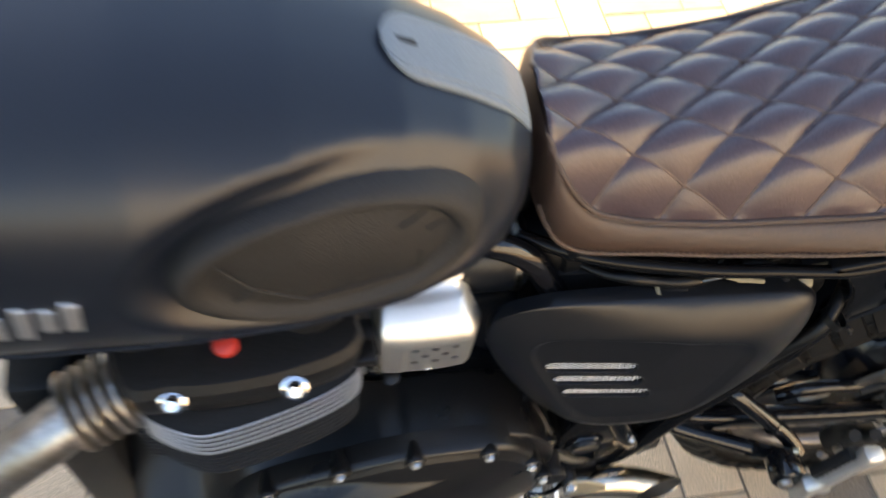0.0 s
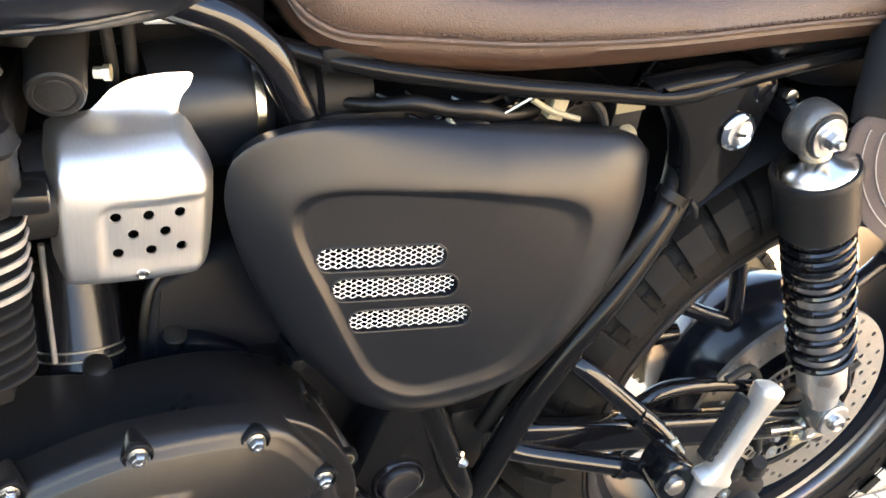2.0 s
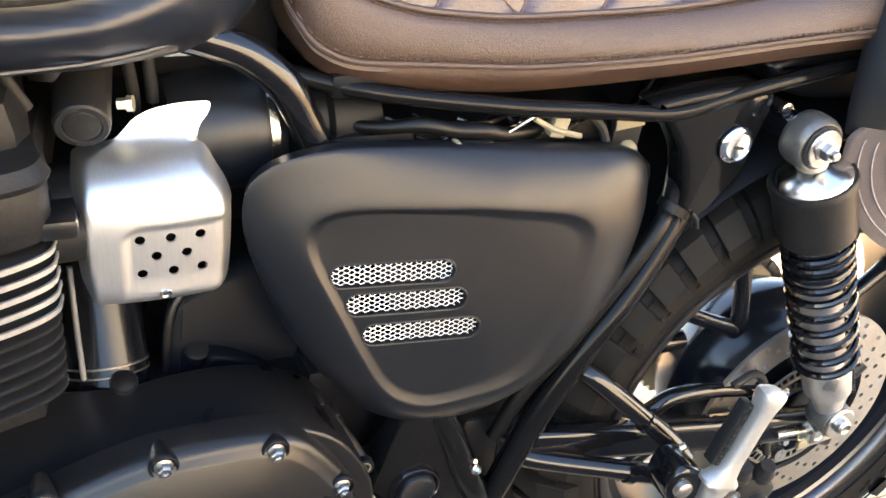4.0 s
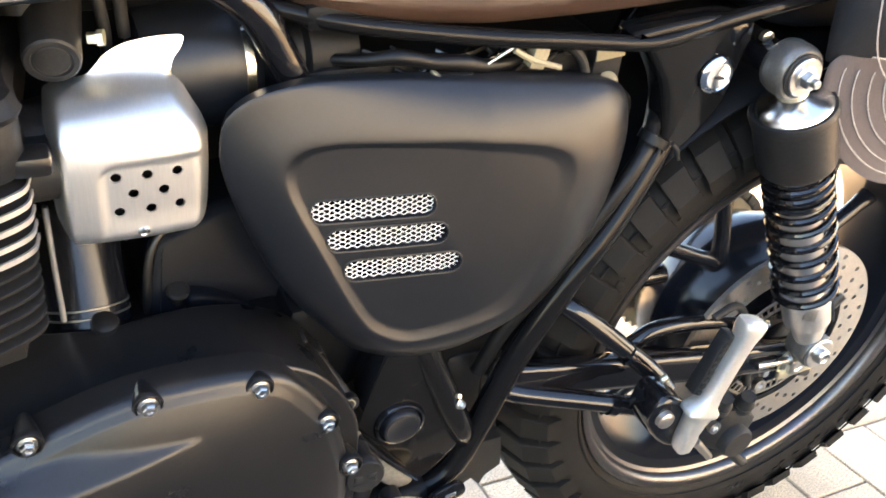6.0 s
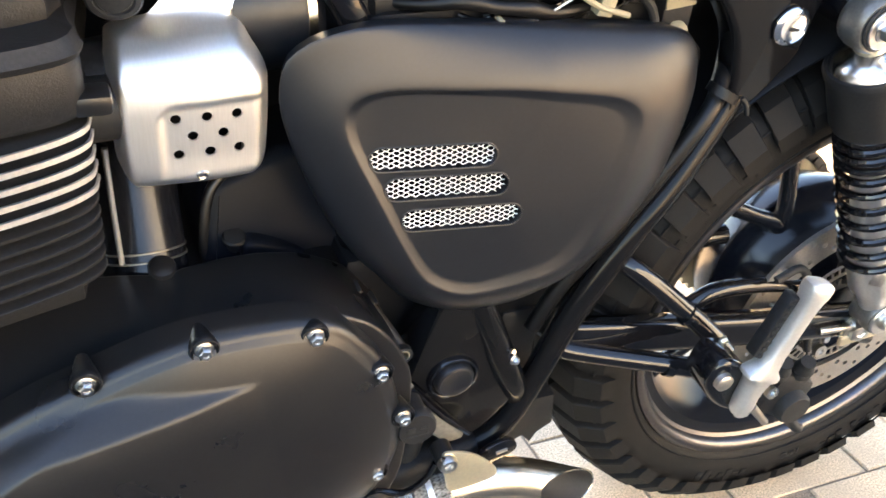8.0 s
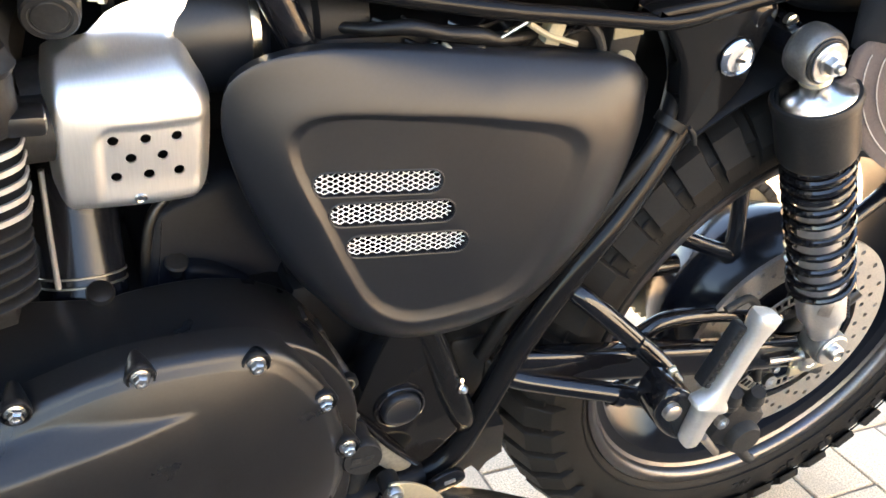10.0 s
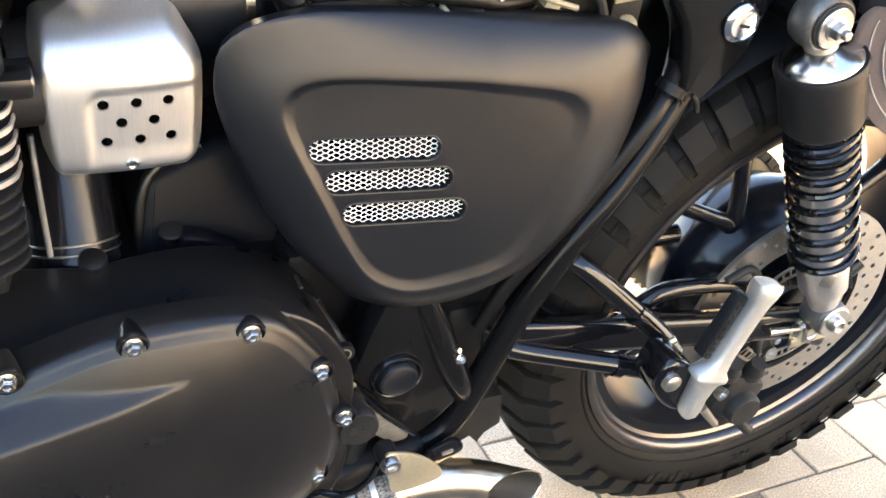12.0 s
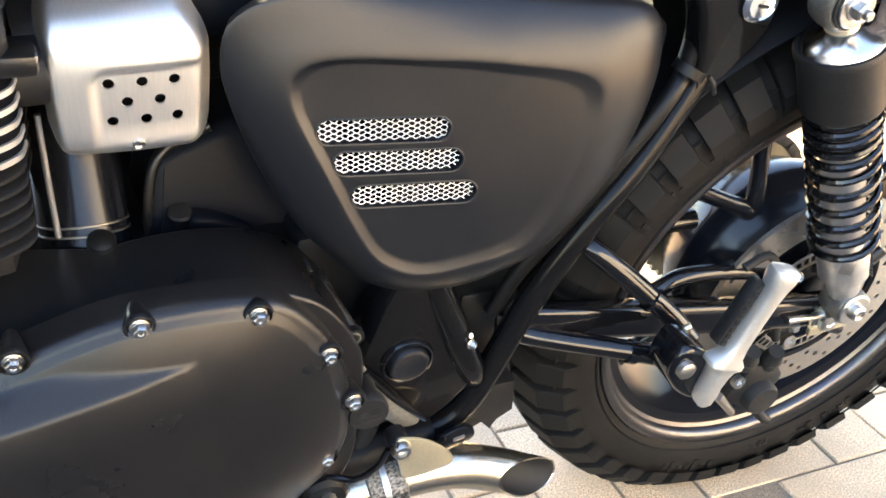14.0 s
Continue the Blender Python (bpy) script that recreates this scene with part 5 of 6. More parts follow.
# ---- cut-off exhaust pipe
def exhaust_stub():
    path = spline([(-0.55, -0.1, 0.196), (-0.5, -0.105, 0.211), (-0.447, -0.109, 0.2235), (-0.4, -0.111, 0.2215), (-0.36, -0.115, 0.208), (-0.319, -0.125, 0.193), (-0.285, -0.138, 0.187), (-0.25, -0.152, 0.183)], 7)
    F = frames_along(path)
    cut_p, cut_n = (-0.319, -0.1248, 0.1933), (0.322, -0.922, 0.213)

    def sawn(r):
        bm = tube(path, r, 40, 1, caps=False)
        bmesh.ops.bisect_plane(bm, geom=bm.verts[:] + bm.edges[:] + bm.faces[:], plane_co=cut_p, plane_no=cut_n, clear_outer=True)
        return bm
    ob = part("exhaust_pipe", sawn(0.0208), STEEL, bike, "short slash-cut stainless exhaust stub", 55)
    md = ob.modifiers.new("sheet", "SOLIDIFY")
    md.thickness, md.offset = 0.0016, 0.0
    part("pipe_bore", sawn(0.0196), BORE_DARK, ob, "dark brown inside of the pipe")
    tab = [(-0.47, 0.298), (-0.455, 0.2985), (-0.436, 0.288), (-0.42, 0.272), (-0.412, 0.258), (-0.42, 0.25), (-0.455, 0.246), (-0.463, 0.262)]
    part("mounting_tab", slab(spline(tab, 4, closed=True), -0.131, -0.1275, 0.0012), GOLD, ob, "heat-tinted steel mounting tab")
    part("tab_spacer", lathe([(0, 0.0095), (0.018, 0.0095), (0.02, 0.008)], (-0.465, -0.112, 0.29), NEAR, 20), CASE, ob)
    part("tab_bolt", lathe([(0, 0.0092), (0.003, 0.0092), (0.007, 0.0075), (0.007, 0.0045), (0.004, 0.004), (0.004, 0)], (-0.4655, -0.131, 0.2905), NEAR, 22), ZINC, ob)
    f = [x for x in F if x[0][0] < -0.458][-1]
    wrap = part("braided_wrap", lathe([(-0.022, 0.0215), (-0.02, 0.0258), (0.012, 0.026), (0.014, 0.0215)], f[0], f[1], 40), material("braided_steel", (0.17, 0.165, 0.155), 0.4, metal=0.8, grain=0.7, grain_scale=330, bump=1.0, bump_scale=430, bump_kind="cells", stretch=(1, 2, 1)), ob, "braided steel heat wrap")
    part("band_clamp", lathe([(0, 0.0259), (0, 0.0276), (0.0055, 0.0276), (0.0055, 0.0259)], f[0] - f[1] * 0.008, f[1], 40, closed=True), FINS, wrap)
    part("clamp_screw", tube([f[0] + np.array((-0.004, -0.036, 0.012)), f[0] + np.array((-0.002, -0.036, -0.022))], 0.0052, 12, 1), FINS, wrap)
    return ob


exhaust_stub()
part("wire_stay", tube([(-0.525, -0.118, 0.258), (-0.502, -0.126, 0.256), (-0.484, -0.128, 0.268), (-0.474, -0.126, 0.286)], 0.003, 8), GLOSS, bike)
part("gear_boss", lathe([(0, 0.022), (0.012, 0.022), (0.016, 0.018), (0.016, 0)], (-0.527, -0.11, 0.236), NEAR, 28), SHADE_PLASTIC, bike, "black boss below the engine cover")
part("boss_bolt", lathe([(0, 0.007), (0.005, 0.0068), (0.006, 0.005), (0.006, 0)], (-0.525, -0.126, 0.238), NEAR, 20), ZINC, bike)
part("lower_pipe", tube([(-0.56, -0.135, 0.205), (-0.52, -0.14, 0.222), (-0.5, -0.14, 0.216), (-0.485, -0.14, 0.19)], 0.011, 14), STEEL, bike)

# thick dark tube added to fill a bright gap below the diagnostic plug
part("cover_gap_filler", tube([(-0.66, -0.1, 0.2), (-0.55, -0.095, 0.232), (-0.47, -0.09, 0.248), (-0.42, -0.088, 0.25)], 0.02, 14), SHADE_PLASTIC, bike, "black tube added to close the gap below the engine cover")
# diagnostic plug
PLUG = (-0.499, -0.136, 0.347)
sock = part("diagnostic_plug", lathe([(0.045, 0.0135), (0.012, 0.0135), (0.011, 0.0168), (0.002, 0.0172), (0.0, 0.016), (0.0, 0)], PLUG, (0.03, 1, -0.04), 32), PLASTIC, bike, "round black plug cap with raised bars")
for dx, dz, sx, sz in ((0, -0.0065, 0.022, 0.0012), (-0.006, 0.001, 0.0075, 0.006), (0.0055, 0.003, 0.008, 0.0016), (0.0055, 0.0, 0.008, 0.0016), (0.0085, -0.002, 0.0014, 0.008)):
    part("plug_bar", block((PLUG[0] + dx, PLUG[1] - 0.0003, PLUG[2] + dz), (sx, 0.0012, sz), 0.0003, Matrix.Rotation(-0.06, 4, "Y")), RUBBER, sock)
part("gear_housing", slab(spline([(-0.515, 0.388), (-0.499, 0.382), (-0.485, 0.354), (-0.46, 0.316), (-0.435, 0.284), (-0.452, 0.278), (-0.476, 0.3), (-0.502, 0.32)], 4, closed=True), -0.1015, 0.05, 0.004), GEARCASE, bike, "bare alloy gearbox casting")
part("lower_hose", tube([(-0.48, -0.085, 0.28), (-0.49, -0.09, 0.255), (-0.505, -0.09, 0.235)], 0.012, 14), PLASTIC, bike)


# ---- fuel tank
def tank_section(x):
    """Half width, bottom and top height, and the height of the widest line at a station."""
    X = [-1.28, -1.22, -1.1, -0.98, -0.86, -0.76, -0.68, -0.63, -0.595, -0.576]
    w = np.interp(x, X, [0.05, 0.1, 0.138, 0.148, 0.15, 0.144, 0.128, 0.106, 0.078, 0.05])
    zt = np.interp(x, X, [0.93, 0.965, 0.995, 0.997, 0.985, 0.962, 0.932, 0.905, 0.882, 0.862])
    zb = np.interp(x, X, [0.86, 0.8, 0.755, 0.737, 0.732, 0.732, 0.7325, 0.736, 0.743, 0.755])
    return w, zb, zt, zb + (zt - zb) * 0.42


YC = 0.02
KNEE_C, KNEE_A, KNEE_B = (-0.735, 0.855), 0.124, 0.067


def fuel_tank():
    bm, rings = bmesh.new(), []
    for x in np.concatenate((np.linspace(-1.28, -0.9, 20), np.linspace(-0.89, -0.576, 64))):
        w, zb, zt, zm = tank_section(x)
        ring = []
        for a in np.linspace(0, 2 * math.pi, 120, endpoint=False):
            ca, sa = math.cos(a), math.sin(a)
            if sa >= 0:
                y, z = w * np.sign(ca) * abs(ca) ** 0.8, zm + (zt - zm) * sa ** 0.85
            else:
                y, z = w * np.sign(ca) * abs(ca) ** 0.55, zm - (zm - zb) * abs(sa) ** 0.8
            # knee recess
            q = ((x - KNEE_C[0]) / KNEE_A) ** 2 + ((z - KNEE_C[1] + 0.08 * (x - KNEE_C[0])) / KNEE_B) ** 2
            k = 1 - step(0.85, 1.45, q)
            y *= 1 - 0.125 * k * abs(ca) ** 0.25
            ring.append((x, y + YC, z))
        rings.append(ring)
    skin(bm, rings)
    ob = part("fuel_tank", bm, TANK, bike, "matte black teardrop fuel tank with knee recesses", 60)
    # pinch seam and underside fold
    part("tank_seam", tube([(x, YC - tank_section(x)[0] * 0.86, tank_section(x)[1] + 0.022) for x in np.linspace(-1.15, -0.62, 16)], 0.0018, 8, 2), TANK, ob)
    # vinyl knee pad with a raised frame and stitched bars
    bm = bmesh.new()

    def pad_pt(u, a):
        x = KNEE_C[0] + 0.114 * u * math.cos(a)
        z = KNEE_C[1] - 0.002 + 0.06 * u * math.sin(a) - 0.08 * (x - KNEE_C[0])
        w, zb, zt, zm = tank_section(x)
        s = (z - zm) / ((zt - zm) if z > zm else (zm - zb))
        y = -w * (max(0, 1 - abs(s) ** (2 / (0.85 if z > zm else 0.8)))) ** (0.4 if z > zm else 0.275)
        return np.array((x, y * 0.895 + YC, z))
    rings = []
    for u, out in ((1.0, -0.004), (0.99, 0.003), (0.96, 0.0095), (0.91, 0.013), (0.85, 0.0125), (0.8, 0.009), (0.765, 0.0042), (0.7, 0.0035), (0.6, 0.0036), (0.5, 0.0038), (0.4, 0.004), (0.3, 0.004), (0.2, 0.004), (0.1, 0.004), (0.02, 0.004)):
        rings.append([pad_pt(u, a) + np.array((0, -out - 0.003, 0)) for a in np.linspace(0, 2 * math.pi, 64, endpoint=False)])
    skin(bm, rings, False, True)
    kp = part("knee_pad", bm, PAD, ob, "oval black vinyl knee pad with stitched panels", 60)
    for (u0, a0), (u1, a1) in (((0.76, 2.75), (0.55, 3.5)), ((0.55, 3.5), (0.62, 4.4)), ((0.62, 4.4), (0.7, 5.6)), ((0.7, 5.6), (0.76, 6.05)), ((0.55, 3.5), (0.77, 3.75)), ((0.55, 0.75), (0.77, 0.7)), ((0.62, 0.35), (0.77, 0.3)), ((0.7, 5.6), (0.55, 6.1))):
        pts = []
        for t in np.linspace(0, 1, 8):
            x = (1 - t) * u0 * math.cos(a0) + t * u1 * math.cos(a1)
            z = (1 - t) * u0 * math.sin(a0) + t * u1 * math.sin(a1)
            pts.append(pad_pt(math.hypot(x, z), math.atan2(z, x)) + np.array((0, -0.0073, 0)))
        part("pad_rib", tube(pts, 0.0016, 7, 1), PAD, kp)
    # grey trim pad on top, in front of the seat
    bm = bmesh.new()
    rows = []
    for x in np.linspace(-0.69, -0.577, 24):
        w, zb, zt, zm = tank_section(x)
        half = 0.03 * math.sqrt(max(0, 1 - ((min(x, -0.665) + 0.665) / 0.0255) ** 2)) + 0.0005
        row = []
        for t, up in ((-1.0, 0.0), (-1.0, 0.003), (-0.94, 0.0045), (-0.8, 0.0045), (-0.77, 0.0036), (-0.74, 0.0045), (0, 0.005), (0.74, 0.0045), (0.77, 0.0036), (0.8, 0.0045), (0.94, 0.0045), (1.0, 0.003), (1.0, 0.0)):
            y = half * t
            ca = min(1, abs(y) / w) ** (1 / 0.8)
            z = zm + (zt - zm) * math.sqrt(max(0, 1 - ca * ca)) ** 0.85
            row.append((x, y + YC, z + up))
        rows.append(row)
    skin(bm, rows, wrap=False)
    trim = part("tank_trim", bm, SMOKE, ob, "blue-grey ribbed tank top trim", 30)
    part("trim_mark", block((-0.672, YC, tank_section(-0.672)[2] + 0.005), (0.016, 0.004, 0.002), 0.0006, Matrix.Rotation(0.4, 4, "Y")), PLASTIC, trim)
    # badge: plain bars in place of the maker's letters
    for k, (x, hh) in enumerate(((-0.985, 0.02), (-0.97, 0.022), (-0.953, 0.018), (-0.935, 0.022), (-0.919, 0.016), (-0.903, 0.02))):
        w = tank_section(x)[0]
        part("badge_bar", block((x - 0.008, YC - w * 0.995, 0.842 + 0.002 * k), (0.0115, 0.004, hh * 1.8), 0.0012, Matrix.Rotation(0.12, 4, "Y")), FINS, ob, "worn silver badge bar")
    return ob


fuel_tank()


# ---- seat
def eased(x, X, Y):
    """A smooth curve through stations, with no overshoot."""
    X, Y = np.array(X), np.array(Y)
    d = np.diff(Y) / np.diff(X)
    m = np.zeros(len(X))
    m[0], m[-1] = d[0], d[-1]
    same = d[1:] * d[:-1] > 0
    m[1:-1][same] = 2 * d[1:][same] * d[:-1][same] / (d[1:] + d[:-1])[same]
    i = int(np.clip(np.searchsorted(X, x) - 1, 0, len(d) - 1))
    h = X[i + 1] - X[i]
    t = float(np.clip((x - X[i]) / h, 0, 1))
    return (1 + 2 * t) * (1 - t) ** 2 * Y[i] + t * (1 - t) ** 2 * h * m[i] + t * t * (3 - 2 * t) * Y[i + 1] + t * t * (t - 1) * h * m[i + 1]


@functools.lru_cache(maxsize=None)
def seat_line(x):
    """Half width at the seam, lower edge, seam, top edge and crown heights and the top's half width at a station."""
    X = [-0.561, -0.5585, -0.5535, -0.5415, -0.513, -0.455, -0.4, -0.35, -0.28, -0.18, -0.08, 0.02, 0.12, 0.18, 0.2]
    w = eased(x, X, [0.032, 0.044, 0.055, 0.064, 0.071, 0.077, 0.084, 0.091, 0.102, 0.113, 0.118, 0.118, 0.108, 0.088, 0.06])
    lo = eased(x, X, [0.764, 0.754, 0.742, 0.7245, 0.708, 0.7025, 0.701, 0.7045, 0.7125, 0.7255, 0.735, 0.742, 0.749, 0.756, 0.76])
    seam = lo + eased(x, X, [0.011, 0.0125, 0.014, 0.016, 0.0215, 0.0245, 0.0245, 0.0235, 0.022, 0.0215, 0.021, 0.022, 0.022, 0.021, 0.02])
    edge = eased(x, X, [0.845, 0.839, 0.829, 0.806, 0.776, 0.762, 0.759, 0.761, 0.766, 0.78, 0.792, 0.801, 0.806, 0.806, 0.804])
    crown = eased(x, X, [0.853, 0.853, 0.851, 0.846, 0.839, 0.831, 0.828, 0.829, 0.833, 0.841, 0.847, 0.849, 0.845, 0.832, 0.819])
    top = eased(x, X, [0.018, 0.03, 0.041, 0.052, 0.06, 0.066, 0.071, 0.075, 0.082, 0.09, 0.095, 0.095, 0.086, 0.066, 0.04])
    return w, lo, seam, edge, crown, top


FAR_SIDE = 1.6


def across(y):
    """The far half of the seat is the wider one."""
    return y * FAR_SIDE if y > 0 else y


def top_height(x, y):
    """Height of the quilted top, before the fade at its rim, at a place of the seat."""
    w, lo, seam, edge, crown, hw = seat_line(x)
    lift = 0.6 * (crown - edge)
    t = y / across(hw) if y > 0 else y / hw
    base = edge + (lift if y > 0 else 0)
    z = base + (crown - base) * (1 - abs(t) ** 2.8)
    p, q = quilt(x, y)
    puff = abs(math.sin(math.pi * p)) ** 0.7 * (0.42 + 0.58 * abs(math.sin(math.pi * q)) ** 0.6)
    return z + 0.0105 * (puff - 0.6) * (1 - step(0.95, 1.0, abs(t)))


def seat():
    xs = np.concatenate((np.linspace(-0.561, -0.53, 18), np.linspace(-0.52, 0.15, 68), np.linspace(0.16, 0.2, 8)))
    bm, rings = bmesh.new(), []
    for x in xs:
        w, lo, seam, edge, crown, top = seat_line(x)
        mid = seam + (edge - seam) * 0.5
        half = [(-w * 0.5, lo - 0.003), (-w + 0.022, lo - 0.0018), (-w + 0.0145, lo + 0.0002), (-w + 0.0105, lo + 0.0042), (-w + 0.0055, lo + 0.0115), (-w - 0.0002, seam - 0.0045), (-w + 0.0015, seam - 0.0004), (-w + 0.0015, seam + 0.0006), (-w - 0.0018, seam + 0.005),
                (-w * 0.8 - top * 0.2 - 0.003, mid - 0.004), (-w * 0.45 - top * 0.55 - 0.005, mid + (edge - mid) * 0.5), (-top - 0.004, edge - 0.003), (-top, edge - 0.0006)]
        lift = 0.6 * (crown - edge)
        ring = half + [(-y, z + lift * max(0.0, (z - seam) / (edge - seam))) for y, z in half[::-1]]
        rings.append([(x, across(y) + YC, z) for y, z in ring])
    skin(bm, rings)
    ob = part("seat", bm, LEATHER, bike, "brown leather seat with a diamond quilted top and tan stitching", 60)
    # quilted top
    bm, rows = bmesh.new(), []
    xs = np.linspace(-0.56, 0.19, 440)
    for x in xs:
        w, lo, seam, edge, crown, hw = seat_line(x)
        row = []
        for t in np.linspace(-1, 1, 170):
            y = across(hw * t)
            row.append((x, y + YC, top_height(x, y)))
        rows.append(row)
    skin(bm, rows, wrap=False)
    top = part("quilted_top", bm, LEATHER_TOP, ob, "diamond quilted leather top", 80)
    # seams of the quilt
    for x0, gap, slope in ((QA, SA, KA), (QB, SB, -KB)):
        for k in range(-12, 16):
            run = []
            for y in np.linspace(-0.1, 0.16, 220):
                x = x0 + k * gap + slope * y
                ok = -0.558 < x < 0.185
                if ok:
                    w, lo, seam, edge, crown, hw = seat_line(x)
                    hw = across(hw) if y > 0 else hw
                    ok = abs(y) < hw * 0.985
                if ok:
                    run.append((x, y + YC, top_height(x, y) + 0.0002))
                if run and (not ok or y == 0.16):
                    if len(run) > 3:
                        part("quilt_stitch", tube(run, 0.0010, 5, 1), STITCH, top)
                    run = []
    for s in (-1, 1):
        part("piping", tube([(x, YC + across(s * (seat_line(x)[5] + 0.001)), seat_line(x)[3] + 0.0004 + (0.6 * (seat_line(x)[4] - seat_line(x)[3]) if s > 0 else 0)) for x in np.linspace(-0.56, 0.19, 70)], 0.0026, 8, 1), LEATHER, ob)
    # stitches along the lower seam
    bm = bmesh.new()
    for x in np.arange(-0.559, 0.19, 0.0056):
        w, seam = seat_line(x)[0], seat_line(x)[2]
        w2, seam2 = seat_line(x + 0.003)[0], seat_line(x + 0.003)[2]
        tube_into(bm, [(x, YC - w - 0.0022, seam + 0.0058), (x + 0.003, YC - w2 - 0.0022, seam2 + 0.0060)], 0.0009, 5, 1)
    part("seam_stitches", bm, SEAM_THREAD, ob, "row of dark brown stitches")
    bm = bmesh.new()
    for x in np.arange(-0.557, 0.18, 0.0046):
        a, b = seat_line(x), seat_line(x + 0.003)
        tube_into(bm, [(x, YC - a[5] - 0.0046, a[3] - 0.0024), (x + 0.003, YC - b[5] - 0.0046, b[3] - 0.0024)], 0.00055, 5, 1)
    part("edge_stitches", bm, SEAM_THREAD, ob, "row of dark brown stitches below the piping")
    part("seam_rib", tube([(x, YC - seat_line(x)[0] - 0.0006, seat_line(x)[2] + 0.0014) for x in np.linspace(-0.559, 0.185, 120)], 0.0024, 8, 1), LEATHER, ob)
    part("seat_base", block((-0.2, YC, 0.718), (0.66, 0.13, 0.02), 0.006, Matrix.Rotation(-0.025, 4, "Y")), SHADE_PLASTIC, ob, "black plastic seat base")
    return ob


QA, SA, KA = -0.368, 0.0715, 1.42
QB, SB, KB = -0.458, 0.112, 2.5


def quilt(x, y):
    return (x - QA - y * KA) / SA, (x - QB + y * KB) / SB


seat()

# rear mudguard arching over the tyre, and the tail behind the seat
bm, rows = bmesh.new(), []
for a in np.linspace(52, 138, 40):
    rows.append([around(0.352 - 0.016 * abs(u) ** 2.5, 0.078 * u, a) for u in np.linspace(-1, 1, 17)])
skin(bm, rows, wrap=False)
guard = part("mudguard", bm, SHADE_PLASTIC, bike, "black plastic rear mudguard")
_gm = guard.modifiers.new("sheet", "SOLIDIFY")
_gm.thickness, _gm.offset = 0.003, 1.0
part("tail_guard", slab(spline([(-0.14, 0.715), (-0.02, 0.727), (0.12, 0.742), (0.24, 0.748), (0.27, 0.72), (0.2, 0.69), (0.05, 0.672), (-0.08, 0.672), (-0.135, 0.69)], 5, closed=True), -0.05, 0.09, 0.012, 3), SATIN, bike, "satin black tail guard under the seat")
part("grab_panel", slab(spline([(-0.1, 0.665), (-0.02, 0.685), (0.06, 0.675), (0.09, 0.63), (0.03, 0.605), (-0.05, 0.612)], 5, closed=True), 0.06, 0.1, 0.012, 3), SMOKE, bike, "dull grey rounded side cover on the far side")


# ---------------------------------------------------------------- cap hung on the tail
def hung_cap():
    ob = new("baseball_cap")
    ob.matrix_world = pose(0.015, 0, 0.03, LEAN, 0, 0)
    tagged(ob, "taupe mesh-backed cap with a stitched peak hung beside the seat", "cap")

    def brim(u, v):
        """u across, v from the band down to the rim of the peak."""
        a = math.pi * (1 - u)
        wx, dz = 0.098, 0.092
        x = -0.018 + wx * math.cos(a) * (1 - 0.0 * v)
        z = 0.645 - dz * math.sin(a) * v
        y = -0.128 - 0.016 * math.sin(a) * v + 0.03 * (2 * u - 1) ** 2
        return np.array((x, y, z))

    def peak(k, a):
        x = -0.018 + 0.1 * k * math.cos(a)
        z = 0.635 + (0.105 * k * math.sin(a) if math.sin(a) < 0 else 0.04 * k * math.sin(a))
        y = -0.136 - 0.012 * (1 - (0.1 * k * math.cos(a) / 0.1) ** 2) + 0.02 * (k * math.cos(a)) ** 2
        return np.array((x, y, z))
    bm, rings = bmesh.new(), []
    A = np.linspace(0, 2 * math.pi, 72, endpoint=False)
    for k, d in ((0.02, 0.004), (0.5, 0.004), (0.96, 0.004), (1.0, 0.002), (1.0, 0.0), (0.96, -0.001), (0.5, -0.001), (0.02, -0.001)):
        rings.append([peak(k, a) + np.array((0, d, 0)) for a in A])
    skin(bm, rings)
    pk = part("peak", bm, FABRIC, ob, "taupe fabric peak with rows of pale stitching", 60)
    for k in (0.9, 0.8, 0.68, 0.56):
        bm = tube([peak(k, a) + np.array((0, -0.0012, 0)) for a in np.linspace(math.pi * 0.96, math.pi * 2.04, 44)], 0.0006, 5, 1)
        part("thread_line", bm, PALE_THREAD, pk)
    bm, rows = bmesh.new(), []
    for z, w, y, dep in ((0.638, 0.094, -0.136, 0.02), (0.655, 0.1, -0.142, 0.035), (0.69, 0.104, -0.146, 0.05), (0.73, 0.1, -0.142, 0.058), (0.77, 0.086, -0.13, 0.05), (0.795, 0.05, -0.118, 0.03), (0.802, 0.01, -0.11, 0.01)):
        rows.append([(-0.018 + w * math.cos(a), y + 0.03 + dep * math.sin(a), z) for a in np.linspace(0, 2 * math.pi, 48, endpoint=False)])
    skin(bm, rows)
    crown = part("crown", bm, STRAP, ob, "black fabric crown", 60)
    for z, m in ((0.706, MESH_Y), (0.676, MESH_W)):
        bm = bmesh.new()
        for i in range(22):
            a = -math.pi / 2 - 0.62 + 0.055 * i
            pts = [(-0.018 + 0.1045 * math.cos(a), -0.115 + 0.0545 * math.sin(a) - 0.001, z + q) for q in (-0.0155, 0.0155)]
            tube_into(bm, pts, 0.00135, 5, 1)
        for i in range(11):
            q = -0.0155 + 0.0031 * i
            pts = [(-0.018 + 0.1045 * math.cos(a), -0.115 + 0.0545 * math.sin(a) - 0.0015, z + q) for a in np.linspace(-math.pi / 2 - 0.62, -math.pi / 2 + 0.55, 12)]
            tube_into(bm, pts, 0.0009, 5, 1)
        part("netting", bm, m, crown, "open netting panel")
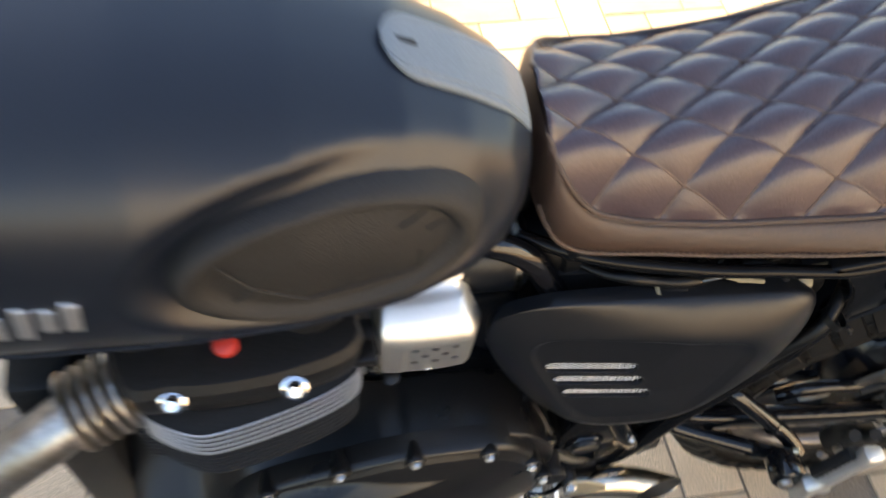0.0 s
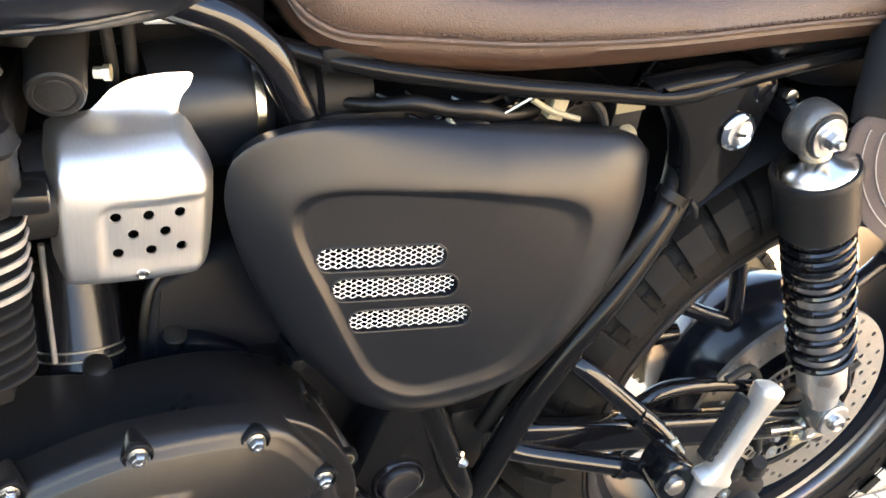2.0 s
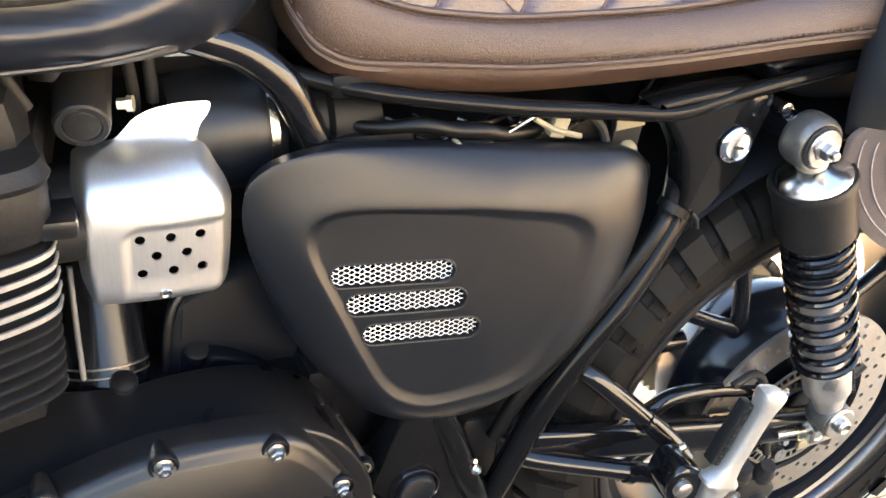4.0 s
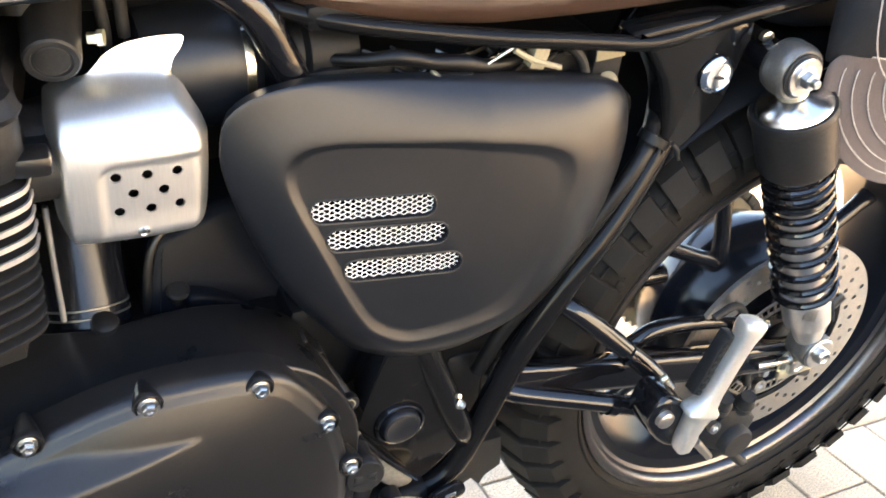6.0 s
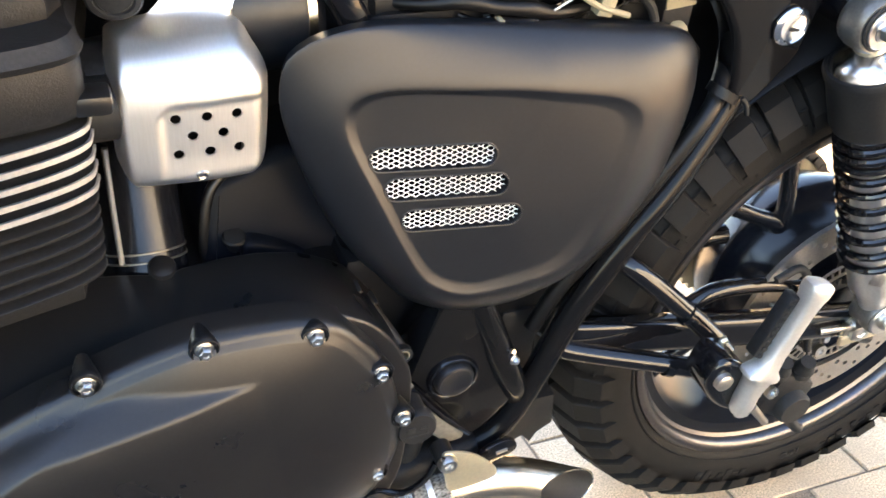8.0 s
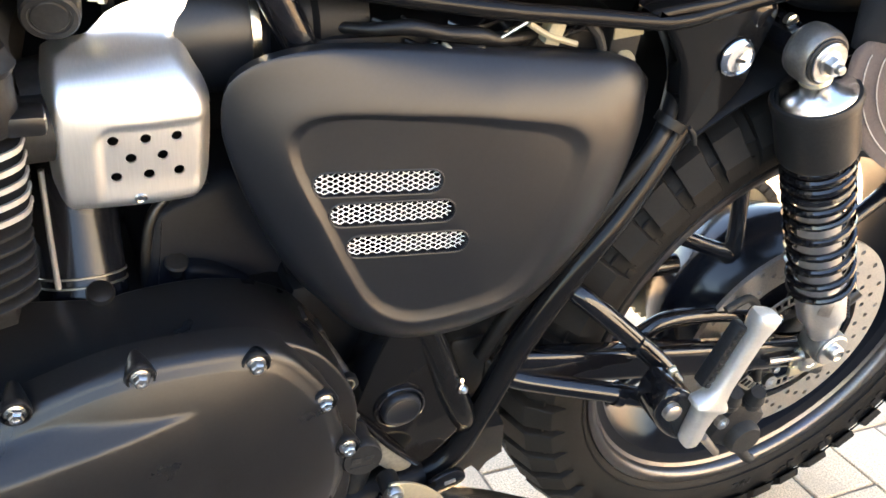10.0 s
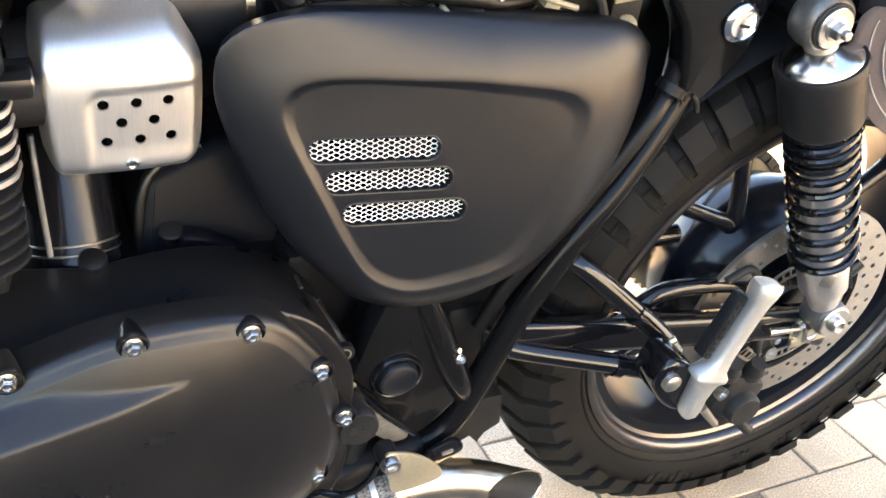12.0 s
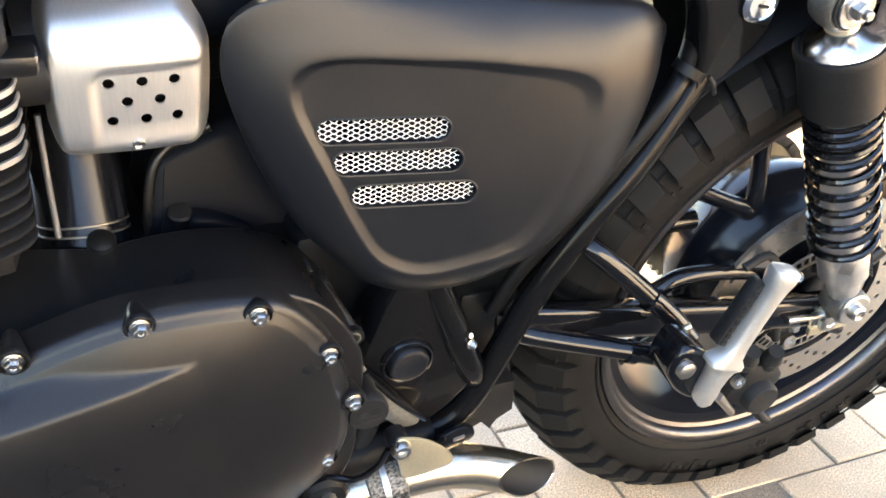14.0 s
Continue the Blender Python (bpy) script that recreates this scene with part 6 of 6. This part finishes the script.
    for pts in ([(-0.122, -0.128, 0.775), (-0.12, -0.14, 0.72), (-0.108, -0.146, 0.665), (-0.08, -0.149, 0.635), (-0.03, -0.152, 0.618), (0.03, -0.15, 0.62)], [(-0.105, -0.142, 0.657), (-0.06, -0.151, 0.652), (0.0, -0.153, 0.657), (0.06, -0.14, 0.655)]):
        part("crown_stitch", tube(pts, 0.0007, 5), PALE_THREAD, crown)
    return ob


hung_cap()


# ---------------------------------------------------------------- ground
def herringbone(x0, x1, y0, y1):
    """(x, y, turned) of the middles of bricks 0.2 by 0.1 laid in a right-angled herringbone."""
    c = 0.0985
    ox, oy = -0.028, -0.1
    for i in range(int((x0 - ox) / c) - 2, int((x1 - ox) / c) + 3):
        for j in range(int((y0 - oy) / c) - 2, int((y1 - oy) / c) + 3):
            k = (i + j) % 4
            if k == 0:
                x, y, turned = ox + (i + 1) * c, oy + (j + 0.5) * c, False
            elif k == 2:
                x, y, turned = ox + (i + 0.5) * c, oy + (j + 1) * c, True
            else:
                continue
            if x0 <= x < x1 and y0 <= y < y1:
                yield x, y, turned


def brick_mesh(name, seed):
    rnd = random.Random(seed)
    bm = bmesh.new()
    hx, hy = 0.0963, 0.0472
    rings = []
    for k, z in ((1.0, -0.05), (1.0, -0.0032), (0.988, -0.0008), (0.965, 0.0)):
        ring = []
        for sx, sy in ((-1, -1), (0, -1), (1, -1), (1, 0), (1, 1), (0, 1), (-1, 1), (-1, 0)):
            ring.append((sx * (hx - (1 - k) * hy) + rnd.uniform(-0.0006, 0.0006), sy * (hy - (1 - k) * hy) + rnd.uniform(-0.0006, 0.0006), z + (rnd.uniform(-0.0004, 0.0004) if z > -0.04 else 0)))
        rings.append(ring)
    skin(bm, rings, False, True)
    bmesh.ops.recalc_face_normals(bm, faces=bm.faces)
    me = bpy.data.meshes.new(name)
    bm.to_mesh(me)
    bm.free()
    me.materials.append(PAVER)
    return me


gm = bmesh.new()
bmesh.ops.create_grid(gm, x_segments=8, y_segments=8, size=300)
ground = part("ground", gm, EARTH, None)
ground.location.z = -0.0045
tagged(ground, "sandy ground between and beyond the pavers", "ground", kind="structure")
joints = part("joint_bed", block((0.5, 1.0, -0.0278), (11.0, 12.0, 0.05), 0.001), SAND, None)
tagged(joints, "sand bed between the pavers", "sand", kind="structure")
# unseen dark ground, added to darken what the motorcycle's paint reflects
PATH_X, PATH_Y, SIDE_X = 0.25, -0.27, -1.4
bm = block((PATH_X / 2 - 2.5, (PATH_Y - 5.0) / 2, -0.026), (PATH_X + 5.0, PATH_Y + 5.0, 0.052), 0.004)
block_into(bm, ((SIDE_X - 5.0) / 2, (PATH_Y + 7.0) / 2 + 0.001, -0.026), (SIDE_X + 5.0, 7.0 - PATH_Y - 0.002, 0.052), 0.004)
dark_ground = part("added_dark_ground", bm, DARK_GROUND, None)
tagged(dark_ground, "unseen dark ground added to darken reflections in the paint", "asphalt", kind="structure")
paving = new("pavement")
tagged(paving, "tan concrete block paving laid in herringbone", "pavement", kind="structure")
NEAR_X, NEAR_Y = (-0.75, 1.15), (-0.55, 1.25)
bricks = [brick_mesh("paver", i) for i in range(5)]
rnd = random.Random(4)
far_v, far_f = [], []
for x, y, turned in herringbone(-5.0, 6.0, -5.0, 7.0):
    if (y < PATH_Y + 0.1 and x < PATH_X + 0.1) or x < SIDE_X + 0.1:
        continue
    m = Matrix.Translation((x, y, rnd.uniform(-0.0011, 0.0008))) @ Matrix.Rotation((math.pi / 2 if turned else 0) + rnd.uniform(-0.006, 0.006), 4, "Z") @ Matrix.Rotation(rnd.uniform(-0.006, 0.006), 4, "X")
    me = bricks[rnd.randrange(5)]
    if NEAR_X[0] < x < NEAR_X[1] and NEAR_Y[0] < y < NEAR_Y[1]:
        b = new("paver", me)
        b.parent = paving
        b.matrix_basis = m
    else:
        n0 = len(far_v)
        far_v += [tuple(m @ v.co) for v in me.vertices]
        far_f += [tuple(n0 + i for i in f.vertices) for f in me.polygons]
fm = bpy.data.meshes.new("far_pavers")
fm.from_pydata(far_v, [], far_f)
fm.materials.append(PAVER_FAR)
far = tagged(new("far_pavers", fm), "tan concrete paving stretching away", kind="stuff")
far.parent = paving

# unseen wall, added to keep the motorcycle in the shade
wall = part("added_shade_wall", block((-3.6, 0, 2.65), (10.3, 0.3, 5.3), 0.01), WALL, None)
wall.matrix_world = pose(-4.38, 2.34, 0, 0, 0, SUN_ROUND * -1)
tagged(wall, "unseen plain grey rendered wall added for shade", "wall", kind="structure")
# unseen cream wall, inferred from warm highlights and added to reflect in the paint
front = part("added_reflection_wall", block((0, 0, 1.65), (11.0, 0.3, 3.3), 0.01), CREAM_WALL, None)
front.matrix_world = pose(3.3, -5.94, 0, 0, 0, 40)
tagged(front, "unseen sunlit cream rendered wall added for warm reflections", "wall", kind="structure")
